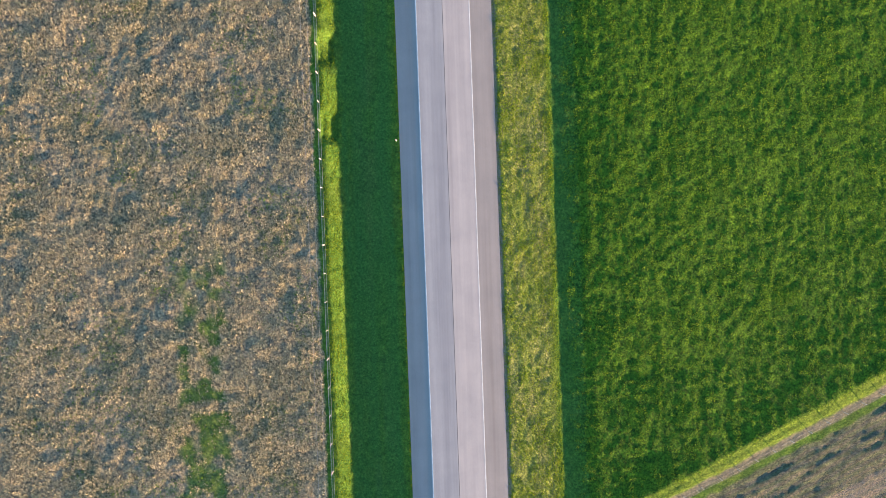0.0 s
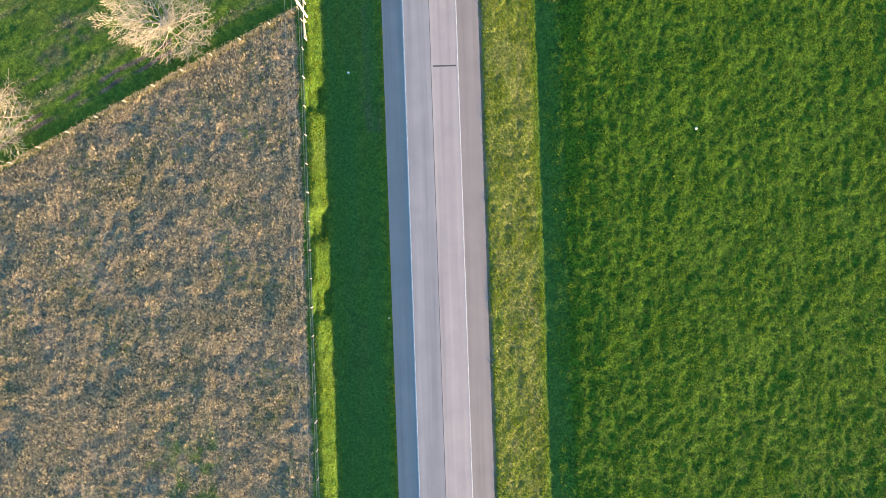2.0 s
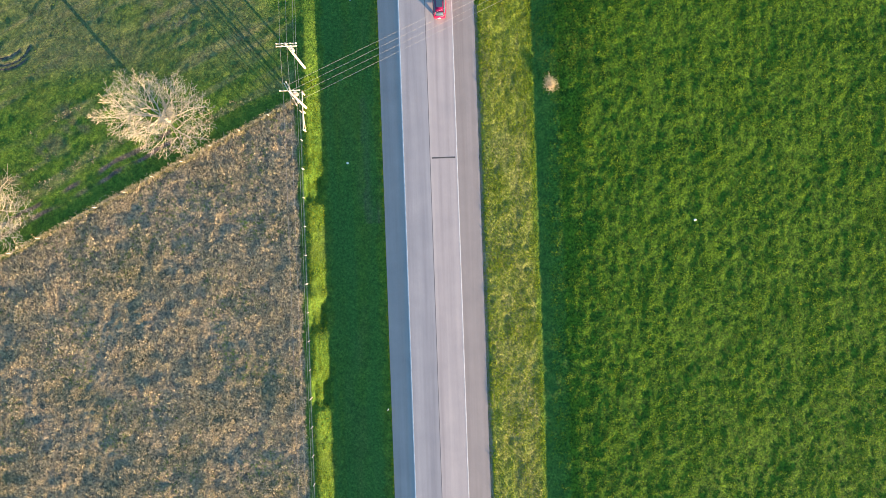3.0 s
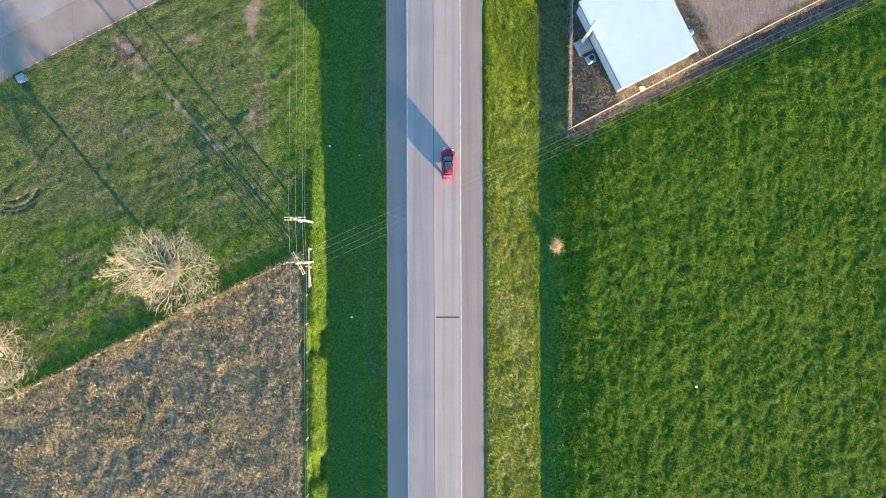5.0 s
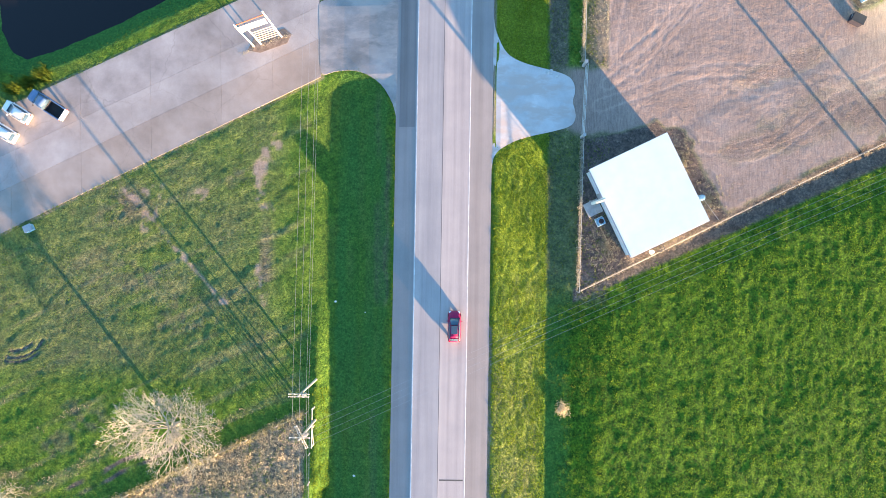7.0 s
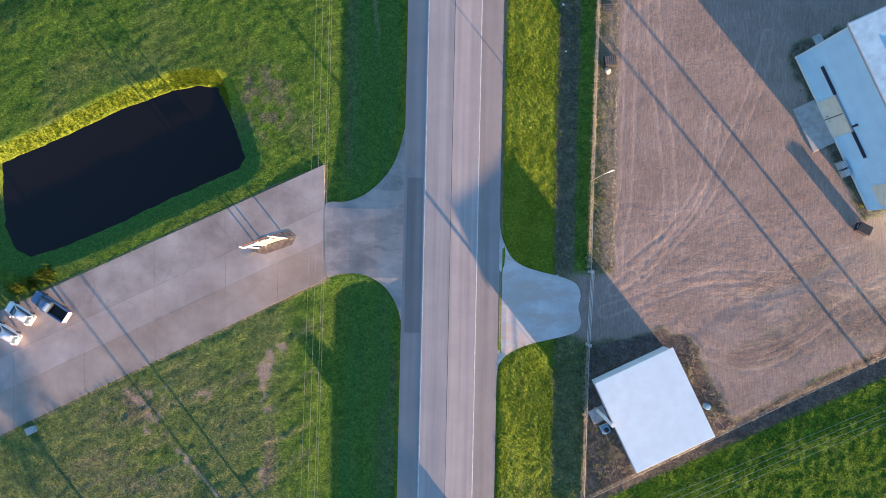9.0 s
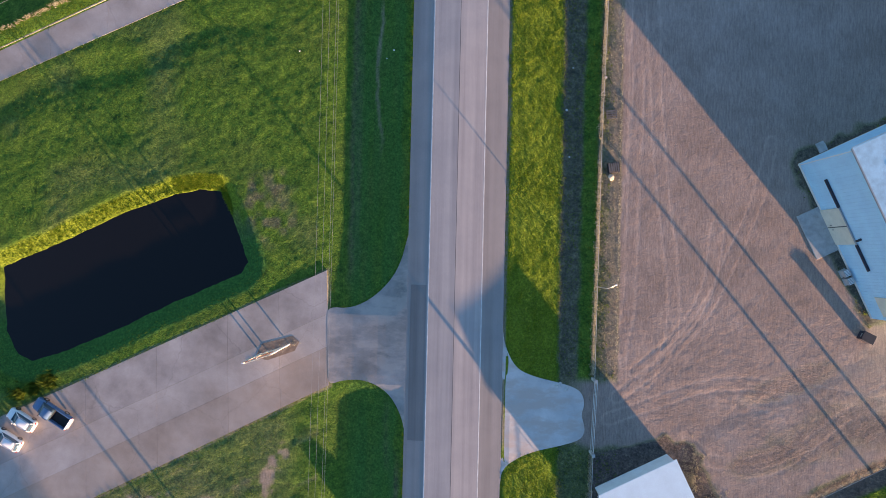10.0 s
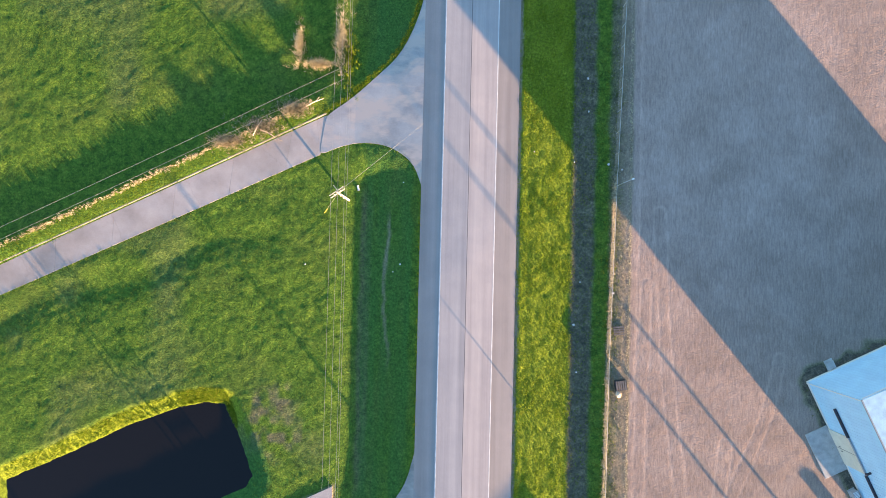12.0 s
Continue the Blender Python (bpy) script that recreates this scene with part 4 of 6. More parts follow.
# ---- large metal building ----
def build_hall():
    ax, ay = 47.7, 137.0
    d = Vector((10.3, -21.2)).normalized()
    ang = math.atan2(d.y, d.x)          # x along the west wall towards the south corner, y across the building
    L, D, g, top = 23.6, 30.5, -0.36, 11.0
    h = top - g
    hall = holder("metal_building", ax, ay, g, math.degrees(ang))
    t = 0.25
    boxed("wall", (L / 2, t / 2, h / 2), (L, t, h), M_WALL, hall, label="shaded pale blue ribbed metal wall with doors")
    boxed("wall", (L / 2, D - t / 2, h / 2), (L, t, h), M_WALL, hall)
    boxed("wall", (t / 2, D / 2, h / 2), (t, D - 2 * t, h), M_WALL, hall)
    boxed("wall", (L - t / 2, D / 2, h / 2), (t, D - 2 * t, h), M_WALL, hall)
    bm = bmesh.new()
    e = 0.2
    ring = [(-e, -e, h), (L + e, -e, h), (L + e, D / 2, h + 1.0), (L + e, D + e, h), (-e, D + e, h), (-e, D / 2, h + 1.0)]
    up = [bm.verts.new((x, y, z + 0.12)) for x, y, z in ring]
    dn = [bm.verts.new((x, y, z)) for x, y, z in ring]
    bm.faces.new((up[0], up[1], up[2], up[5]))
    bm.faces.new((up[5], up[2], up[3], up[4]))
    bm.faces.new((dn[5], dn[2], dn[1], dn[0]))
    bm.faces.new((dn[4], dn[3], dn[2], dn[5]))
    for k in range(6):
        bm.faces.new((dn[k], dn[(k + 1) % 6], up[(k + 1) % 6], up[k]))
    bmesh.ops.recalc_face_normals(bm, faces=bm.faces[:])
    roof = part("roof", bm, M_HALLROOF, hall, "pale blue low-pitched metal roof with stains")
    for k in range(26):
        x = 0.3 + (L - 0.6) * k / 25
        bm = bmesh.new()
        add_tube(bm, [(x, -0.15, h + 0.115), (x, D / 2, h + 1.115)], 0.012, 4)
        part("rib", bm, M_HALLROOF, roof)
    boxed("skylight", (6.0, 4.5, h + 0.46), (2.0, 3.0, 0.06), M_GLASS, roof)
    boxed("eave_trim", (L / 2, -0.28, h + 0.02), (L + 0.4, 0.12, 0.22), M_TRIM, hall)
    boxed("eave_trim", (-0.28, D / 2, h + 0.02), (0.12, D + 0.3, 0.2), M_WHITEPAINT, hall)
    # ribs on the two walls in view
    for k in range(48):
        x = 0.25 + (L - 0.5) * k / 47
        boxed("wall_rib", (x, -0.012, h / 2 + 0.2), (0.05, 0.03, h - 0.5), M_WALL, hall)
    for k in range(60):
        y = 0.3 + (D - 0.6) * k / 59
        boxed("wall_rib", (-0.012, y, h / 2 + 0.2), (0.03, 0.05, h - 0.5), M_WALL, hall)
    boxed("base_trim", (L / 2, -0.03, 0.2), (L, 0.05, 0.4), M_WHITEPAINT, hall)
    boxed("base_trim", (-0.03, D / 2, 0.2), (0.05, D, 0.4), M_WHITEPAINT, hall)
    for x0 in (7.05, 9.75):
        door = boxed("sliding_door", (x0 + 1.3, -0.12, 2.15), (2.58, 0.10, 4.2), M_CREAM, hall, 0, 0.015, "cream metal sliding door leaf")
        boxed("handle", (x0 + (2.3 if x0 < 8 else 0.3), -0.20, 1.1), (0.06, 0.06, 0.4), M_RAIL, door)
    boxed("door_gap", (9.70, -0.10, 2.15), (0.10, 0.05, 4.2), M_RAIL, hall)
    for x0, x1 in ((2.9, 7.0), (12.4, 16.2)):
        boxed("door_track", ((x0 + x1) / 2, -0.22, 4.32), (x1 - x0, 0.30, 0.24), M_RAIL, hall, label="dark steel door track")
    boxed("door_head", (9.7, -0.20, 4.33), (5.5, 0.16, 0.16), M_TRIM, hall)
    tubed("wall_vent", [(11.7, -0.05, 5.4), (11.7, -0.5, 5.4), (11.7, -0.6, 5.2)], 0.16, M_RAIL, hall, 8)
    # plain cream panel set on the wall near its south end
    boxed("wall_panel", (21.6, -0.06, 4.6), (2.9, 0.08, 3.6), M_CREAM, hall, 0, 0.01, "cream panel near the wall's south end")
    tubed("downpipe", [(0.15, -0.12, 0.1), (0.15, -0.12, h - 0.2)], 0.07, M_WHITEPAINT, hall, 6)
    tagged(hall, "tall pale blue metal building with cream sliding doors", "building")
    ramp_ob = tagged(boxed("concrete_ramp", (0, 0, 0.05), (6.6, 3.3, 0.22), M_CONC, None, 0, 0.03), "grey concrete ramp before sliding doors", "ramp")
    ramp_ob.matrix_world = hall.matrix_world @ pose(9.8, -1.72, 0)
    for x in (16.3, 17.5):
        u = holder("heat_pump", 0, 0, 0)
        boxed("body", (0, 0, 0.5), (0.95, 0.8, 0.9), M_TRIM, u, 0, 0.04)
        for k in range(5):
            boxed("louvre", (-0.36 + 0.18 * k, 0, 0.965), (0.07, 0.7, 0.03), M_WHITEPAINT, u)
        boxed("base", (0, 0, 0.03), (1.1, 1.0, 0.08), M_CONC, u)
        u.matrix_world = hall.matrix_world @ pose(x, -0.85, 0)
        tagged(u, "grey heat pump on a slab beside the building wall", "heat pump", "heat pumps by the wall")
    st = holder("entrance_step", 0, 0, 0)
    boxed("slab", (0, 0, 0.12), (1.1, 1.2, 0.24), M_CONC, st, 0, 0.02)
    boxed("tread", (-0.7, 0, 0.04), (0.35, 1.2, 0.12), M_CONC, st, 0, 0.02)
    st.matrix_world = hall.matrix_world @ pose(-0.7, 3.9, 0)
    tagged(st, "grey concrete entrance step by the building", "step")


build_hall()


# ---- poles and cables ----
def sag(p, q, drop, n=14):
    p, q = Vector(p), Vector(q)
    return [p.lerp(q, k / n) - Vector((0, 0, drop * 4 * (k / n) * (1 - k / n))) for k in range(n + 1)]


def utility_pole(x, y, top, arms, label, name="utility_pole"):
    g = gz(x, y)
    p = holder(name, x, y, g)
    tubed("pole", [(0, 0, -0.5), (0, 0, (top - g) * 0.5), (0, 0, top - g)], [0.17, 0.15, 0.11], M_POLEWOOD, p, 10)
    for z, turn, length in arms:
        c, s2 = math.cos(turn), math.sin(turn)
        arm = boxed("crossarm", (0.16 * -s2, 0.16 * c, z - g), (length, 0.11, 0.14), M_WOOD, p, turn, 0.012)
        for k in (-0.47, -0.2, 0.2, 0.47):
            tubed("insulator", [(0.16 * -s2 + k * length * c, 0.16 * c + k * length * s2, z - g + 0.06), (0.16 * -s2 + k * length * c, 0.16 * c + k * length * s2, z - g + 0.27)],
                  [0.06, 0.04], M_INSUL, arm, 7)
        tubed("brace", [(c * length * 0.28, s2 * length * 0.28, z - g - 0.05), (0, 0, z - g - 0.75)], 0.03, M_STEEL, p, 5)
    return tagged(p, label, "utility pole", "power line poles")


PA, PB, PC = (-16.9, 56.6), (-16.9, 62.2), (-16.6, 160.8)
a1 = radians(-62)
utility_pole(*PA, 8.9, [(8.4, 0.0, 2.6), (7.7, a1, 3.2), (7.5, a1 + math.pi, 3.2)], "weathered utility pole with crossed arms at a field corner")
utility_pole(*PB, 9.8, [(9.2, 0.0, 2.6), (9.2, math.pi, 2.6)], "weathered utility pole with one crossarm on the lawn")
utility_pole(*PC, 8.6, [(8.1, radians(35), 2.1), (7.6, radians(-50), 2.1), (8.1, radians(215), 2.1)], "weathered utility pole with crossed arms above a ditch")
# transformers beside the first two poles
for (px, py), zt, off in ((PA, 6.6, (0.45, 0.1)), (PB, 7.6, (0.4, -0.2))):
    tr = holder("transformer", px + off[0], py + off[1], zt)
    tubed("tank", [(0, 0, 0), (0, 0, 0.9)], [0.25, 0.25], M_STEEL, tr, 10)
    for k in (-0.1, 0.1):
        tubed("bushing", [(k, 0, 0.9), (k * 1.3, 0, 1.15)], [0.05, 0.03], M_INSUL, tr, 6)
    tubed("bracket", [(0, 0, 0.5), (-off[0], -off[1], 0.5)], 0.04, M_STEEL, tr, 5)
    tagged(tr, "grey steel transformer hung on a utility pole", "transformer", "pole transformers")


def cable(pts, r=0.014, label="thin aluminium overhead cable between poles"):
    bm = bmesh.new()
    add_tube(bm, pts, r, 4, True)
    me = bpy.data.meshes.new("overhead_cable")
    bm.to_mesh(me)
    bm.free()
    me.materials.append(M_WIRE)
    return tagged(new("overhead_cable", me), label, "cable", "overhead cables")


for k, dx in enumerate((-0.75, 0.1, 0.95, 1.25)):
    cable(sag((PA[0] + dx, -60, 8.6), (PA[0] + dx, PA[1] + 0.16, 8.6), 0.4))
    cable([(PA[0] + dx, PA[1] + 0.16, 8.62), (PB[0] + dx, PB[1] + 0.16, 9.45)])
    cable(sag((PB[0] + dx, PB[1] + 0.16, 9.45), (PC[0] + dx, PC[1], 8.3), 0.8))
    cable(sag((PC[0] + dx, PC[1], 8.3), (PC[0] + dx, 265, 8.6), 0.8))
far = Vector((78.0, 100.0, 8.0))
for k in range(4):
    f0 = (k - 1.5) / 1.5
    st = Vector((PA[0] + 0.3 + math.cos(a1) * f0 * 1.2, PA[1] + math.sin(a1) * f0 * 1.2, 7.85))
    cable(sag(st, far + Vector((math.cos(a1) * f0 * 1.1, math.sin(a1) * f0 * 1.1, 0)), 1.2))
utility_pole(78.0, 100.0, 8.6, [(7.8, a1, 2.6)], "weathered utility pole beyond the yard")
cable(sag((PC[0], PC[1], 7.9), (-6.0, 170, 7.0), 0.1), 0.02)
for k in (0, 1):
    cable(sag((-16.2, 175.2 + 1.6 * k, 8.1), (-88, 140.0 + 1.6 * k, 7.6), 0.6))
# guy wires with pale sleeves
guy = holder("guy_wire", -20.0, 158.9, gz(-20, 158.9))
tubed("wire", [(0, 0, 0), (3.3, 1.9, 7.8)], 0.012, M_WIRE, guy, 4)
tubed("sleeve", [(0, 0, 0), (0.75, 0.43, 1.77)], 0.05, plain("yellow_plastic", (0.65, 0.50, 0.06), 0.5), guy, 6, "yellow plastic sleeve")
tagged(guy, "steel guy wire with a yellow sleeve", "guy wire")
# tall lighting masts whose shadows cross the yard
for mx, my, mh in ((64.7, 86.9, 10.0), (65.1, 94.8, 10.5)):
    g = gz(mx, my)
    mast = holder("light_mast", mx, my, g)
    tubed("shaft", [(0, 0, -0.3), (0, 0, mh)], [0.22, 0.16], M_STEEL, mast, 10)
    boxed("lamp_head", (0, 0, mh + 0.15), (1.0, 0.4, 0.3), M_TRIM, mast, 0, 0.03)
    tagged(mast, "tall grey steel light mast beside the yard", "light mast", "yard light masts")


# ---- vehicles ----
def ring_of(y, w0, w1, z0, z1, r=0.12):
    """Half-rounded cross section at y: sill width w0, shoulder width w1."""
    pts = [(w0 - r, z0), (w0, z0 + r), (w1, z1 - r), (w1 - r, z1)]
    pts = pts + [(-x, z) for x, z in reversed(pts)]
    return [(x, y, z) for x, z in pts]


def loft(name, stations, material, parent, label=""):
    bm = bmesh.new()
    rings = [[bm.verts.new(p) for p in ring_of(*st)] for st in stations]
    for a, c in zip(rings, rings[1:]):
        for k in range(8):
            bm.faces.new((a[k], a[(k + 1) % 8], c[(k + 1) % 8], c[k]))
    bm.faces.new(rings[0])
    bm.faces.new(rings[-1][::-1])
    bmesh.ops.recalc_face_normals(bm, faces=bm.faces[:])
    for f in bm.faces:
        f.smooth = True
    ob = part(name, bm, material, parent, label)
    return ob


def wheels(car, track, base, r=0.33):
    for sx in (-1, 1):
        for yy in base:
            w = part("wheel", wheel_mesh(r), M_RUBBER, car)
            w.location = (sx * track, yy, r)
            bm = bmesh.new()
            add_tube(bm, [(-0.115 * 1, 0, 0), (0.115, 0, 0)], r * 0.6, 12)
            rim = part("rim", bm, M_CHROME, w)


def wheel_mesh(r):
    bm = bmesh.new()
    add_tube(bm, [(-0.11, 0, 0), (-0.08, 0, 0), (0.08, 0, 0), (0.11, 0, 0)], [r * 0.93, r, r, r * 0.93], 18)
    return bm


def hatchback(paint, label, suv=0.0, roof_glass=True, name="car"):
    """A compact car, front towards +y, standing at z 0."""
    car = new(name)
    L = 2.14
    loft("body", [(-L, 0.60, 0.62, 0.42, 0.78), (-L + 0.10, 0.80, 0.80, 0.28, 0.92), (-1.5, 0.88, 0.86, 0.22, 0.98), (-0.5, 0.90, 0.88, 0.20, 0.97), (0.6, 0.90, 0.87, 0.20, 0.95),
                  (1.3, 0.89, 0.82, 0.22, 0.88), (1.85, 0.82, 0.72, 0.25, 0.76), (L - 0.04, 0.62, 0.55, 0.30, 0.64)], paint, car)
    h = 1.47 + suv
    loft("glasshouse", [(-1.98, 0.66, 0.60, 0.86, 0.96), (-1.62, 0.76, 0.58, 0.88, h - 0.16), (-1.2, 0.80, 0.60, 0.90, h - 0.05), (-0.2, 0.81, 0.62, 0.90, h - 0.03),
                        (0.30, 0.80, 0.60, 0.90, h - 0.10), (1.12, 0.76, 0.66, 0.84, 0.94)], M_GLASS, car, "dark tinted car windows")
    loft("roof", [(-1.66, 0.56, 0.54, h - 0.17, h - 0.08), (-1.2, 0.60, 0.56, h - 0.12, h - 0.02), (-0.3, 0.62, 0.58, h - 0.10, h), (0.22, 0.60, 0.55, h - 0.12, h - 0.05)], paint, car)
    if roof_glass:
        boxed("sunroof", (0, -0.42, h + 0.0), (0.86, 1.15, 0.03), M_GLASS, car, 0, 0.012, "dark glass sunroof")
    for sx in (-1, 1):
        boxed("headlight", (sx * 0.60, 1.92, 0.66), (0.30, 0.26, 0.14), M_LAMPCLEAR, car, sx * -0.45, 0.04)
        boxed("tail_light", (sx * 0.66, -2.04, 0.80), (0.26, 0.16, 0.20), M_LAMPRED, car, sx * 0.3, 0.03)
        boxed("mirror", (sx * 0.98, 0.72, 0.98), (0.20, 0.12, 0.14), paint, car, 0, 0.04)
        tubed("pillar", [(sx * 0.70, 1.06, 0.95), (sx * 0.575, 0.24, h - 0.05)], 0.05, paint, car, 6)
        tubed("pillar", [(sx * 0.66, -1.92, 0.95), (sx * 0.56, -1.60, h - 0.10)], 0.06, paint, car, 6)
    boxed("rear_bumper", (0, -2.08, 0.50), (1.45, 0.16, 0.20), paint, car, 0, 0.05)
    boxed("number_plate", (0, -2.17, 0.58), (0.32, 0.02, 0.16), M_WHITEPAINT, car)
    wheels(car, 0.80, (-1.30, 1.32))
    return tagged(car, label, "car")


def pickup(paint, label):
    car = new("pickup_truck")
    loft("body", [(-0.3, 0.96, 0.94, 0.35, 1.10), (0.8, 0.97, 0.94, 0.34, 1.10), (1.6, 0.96, 0.90, 0.36, 1.08), (2.4, 0.94, 0.84, 0.40, 1.02), (2.75, 0.80, 0.74, 0.45, 0.90)], paint, car)
    for sx in (-1, 1):
        boxed("bed_side", (sx * 0.88, -1.55, 0.80), (0.16, 2.5, 0.72), paint, car, 0, 0.04)
        boxed("headlight", (sx * 0.66, 2.62, 0.80), (0.28, 0.16, 0.18), M_LAMPCLEAR, car, 0, 0.03)
        boxed("tail_light", (sx * 0.90, -2.82, 0.85), (0.12, 0.08, 0.30), M_LAMPRED, car, 0, 0.02)
        boxed("mirror", (sx * 1.08, 1.25, 1.20), (0.22, 0.12, 0.20), M_DARK, car, 0, 0.03)
    boxed("bed_floor", (0, -1.55, 0.60), (1.6, 2.5, 0.10), M_RUBBER, car, label="black lined truck bed")
    boxed("tailgate", (0, -2.80, 0.82), (1.70, 0.10, 0.60), M_WHITEPAINT, car, 0, 0.02)
    boxed("bed_front", (0, -0.34, 0.80), (1.60, 0.10, 0.70), M_DARK, car)
    boxed("bumper", (0, -2.98, 0.52), (1.75, 0.20, 0.20), M_CHROME, car, 0, 0.04)
    loft("glasshouse", [(-0.35, 0.84, 0.74, 1.0, 1.72), (0.2, 0.86, 0.74, 1.02, 1.78), (0.9, 0.86, 0.72, 1.02, 1.76), (1.65, 0.84, 0.76, 1.0, 1.14)], M_GLASS, car)
    loft("roof", [(-0.34, 0.73, 0.70, 1.62, 1.76), (0.2, 0.74, 0.70, 1.68, 1.82), (0.9, 0.72, 0.68, 1.66, 1.79)], paint, car)
    wheels(car, 0.86, (-1.65, 1.75), 0.38)
    return tagged(car, label, "pickup truck")


car = hatchback(M_RED, "shiny red hatchback with dark glass roof on the road")
car.matrix_world = pose(2.18, 70.1, 0.40, 0, 1.1, 0)
LOTZ = -0.655
truck = pickup(M_BLUECAR, "dark blue pickup truck with black bed on the lot")
truck.matrix_world = pose(-55.4, 100.0, LOTZ, 0, 0, 58)
w1 = hatchback(M_WHITECAR, "white sedan with dark windows parked on the lot", -0.05, False)
w1.matrix_world = pose(-59.7, 98.9, LOTZ, 0, 0, 59)
w1["group"] = "parked white cars"
w2 = copy_thing(w1, pose(-61.6, 96.1, LOTZ, 0, 0, 61))


# ---- bare trees ----
def bare_tree(x, y, size, seed, label):
    """Limbs fan out from a short trunk, fork alternately and end in fine twigs."""
    rng = random.Random(seed)
    tree = holder("bare_tree", x, y, gz(x, y))
    trunk = bmesh.new()
    add_tube(trunk, [(0, 0, -0.3), (0.05, 0, 1.0 * size), (0.0, 0.1, 2.0 * size), (0.05, 0.05, 3.0 * size)], [0.42 * size, 0.32 * size, 0.25 * size, 0.12 * size], 10)
    part("trunk", trunk, M_BARK, tree)

    def grow(bm, p, az, rise, length, r, depth):
        n = (6, 4, 3, 3, 2)[depth]
        pts, q = [p.copy()], p.copy()
        for k in range(n):
            az += rng.gauss(0, 0.13)
            rise += rng.gauss(0.0, 0.07)
            q = q + Vector((math.cos(az), math.sin(az), rise)).normalized() * length / n
            pts.append(q.copy())
        add_tube(bm, pts, [max(r * (1 - 0.62 * k / n), 0.014) for k in range(n + 1)], (7, 5, 4, 3, 3)[depth], False)
        if depth == 4:
            return
        kids = (6, 4, 4, 3)[depth]
        side = rng.choice((-1, 1))
        for k in range(kids):
            f = 0.18 + 0.82 * (k + rng.uniform(0.2, 0.9)) / kids
            i = min(int(f * n), n - 1)
            side = -side
            turn = 0.2 * side if k == kids - 1 else side * rng.uniform(0.5, 1.25)
            grow(bm, pts[i].lerp(pts[i + 1], min(f * n - i, 1.0)), az + turn, rise * 0.8 + rng.uniform(-0.22, 0.32),
                 length * rng.uniform(0.46, 0.72) * (1.2 - 0.4 * f), max(r * (0.62 - 0.2 * f), 0.013), depth + 1)
    for k in range(11):
        a = k * 2.4 + rng.uniform(-0.2, 0.2)
        high = k % 3 == 2
        bm = bmesh.new()
        grow(bm, Vector((0, 0, rng.uniform(1.9, 2.8) * size)), a, rng.uniform(0.7, 1.1) if high else rng.uniform(0.18, 0.42),
             (rng.uniform(2.6, 3.4) if high else rng.uniform(4.6, 5.4) * (0.80 + 0.40 * abs(math.cos(a + 0.25)))) * size, 0.13 * size, 0)
        part("limb", bm, M_BARK, tree, "pale leafless limb with fine twigs")
    return tagged(tree, label, "tree", "bare trees")


bare_tree(-36.3, 55.6, 0.86, 3, "large leafless tree with pale bark on the lawn")
bare_tree(-61.3, 43.6, 0.9, 8, "leafless pale tree beside the dry field edge")


M_BED = plain("bed_soil", (0.21, 0.16, 0.125), 0.95, vary=0.4, scale=1.5, relief=0.03, rscale=6.0)


# ---- tall sign frame in the lot ----
def sign_frame():
    base, ang = Vector((-26.7, 108.8, LOTZ)), math.degrees(math.atan2(1.4, 3.9))
    f = holder("sign_frame", *base, ang)
    for x, h in ((0, 7.7), (1.05, 6.4), (4.14, 8.6)):
        tubed("post", [(x, 0, -0.2), (x, 0, h)], 0.11, M_WHITEPAINT, f, 8, "white painted timber post")
    for k in range(6):
        boxed("slat", (2.6, 0.0, 0.9 + 0.62 * k), (3.0, 0.06, 0.16), M_WOOD, f, 0, 0.01)
    boxed("board", (1.9, -0.16, 6.3), (3.9, 0.06, 1.5), M_CREAM, f, 0, 0.01, "faded white sign board")
    boxed("rail", (2.0, 0.1, 7.4), (4.2, 0.08, 0.14), plain("rust_red", (0.35, 0.10, 0.05), 0.8), f, 0.03, 0.01)
    tubed("brace", [(0.1, 0.15, 4.6), (4.2, 0.15, 6.6)], 0.06, M_WOOD, f, 6)
    tubed("brace", [(0.1, 0.2, 6.6), (2.6, 0.2, 4.9)], 0.06, M_WOOD, f, 6)
    tagged(f, "tall open white sign frame with slats on the lot", "sign frame")
    isl = drape("planted_island", [(-27.6, 108.2), (-25.8, 107.9), (-22.0, 109.3), (-21.4, 110.6), (-22.4, 111.4), (-26.6, 110.2)], M_BED, None, 0.038, 0.8, 0.15)
    tagged(isl, "low planted island of brown soil in the lot", "island")


sign_frame()


# ---- fences ----
def wire_fence(name, pts, step, h, tall_every, label, post_r=0.05, wires=4, post_mat=None):
    f = new(name)
    for p, q in zip(pts, pts[1:]):
        p, q = Vector((*p, 0)), Vector((*q, 0))
        n = max(1, round((q - p).length / step))
        tops = []
        for k in range(n + 1):
            c = p.lerp(q, k / n)
            g = gz(c.x, c.y)
            tall = tall_every and k % tall_every == 0
            tubed("post", [(c.x, c.y, g - 0.2), (c.x + random.uniform(-0.03, 0.03), c.y, g + h * (1.12 if tall else 1.0))], post_r * (1.7 if tall else 1.0), post_mat or M_POLEWOOD, f, 6)
            tops.append((c.x, c.y, g))
        for w in range(wires):
            z = h * (0.2 + 0.78 * w / max(1, wires - 1))
            tubed("wire", [(x, y, g + z) for x, y, g in tops], 0.005, M_WIRE, f, 3)
    return tagged(f, label, "fence")


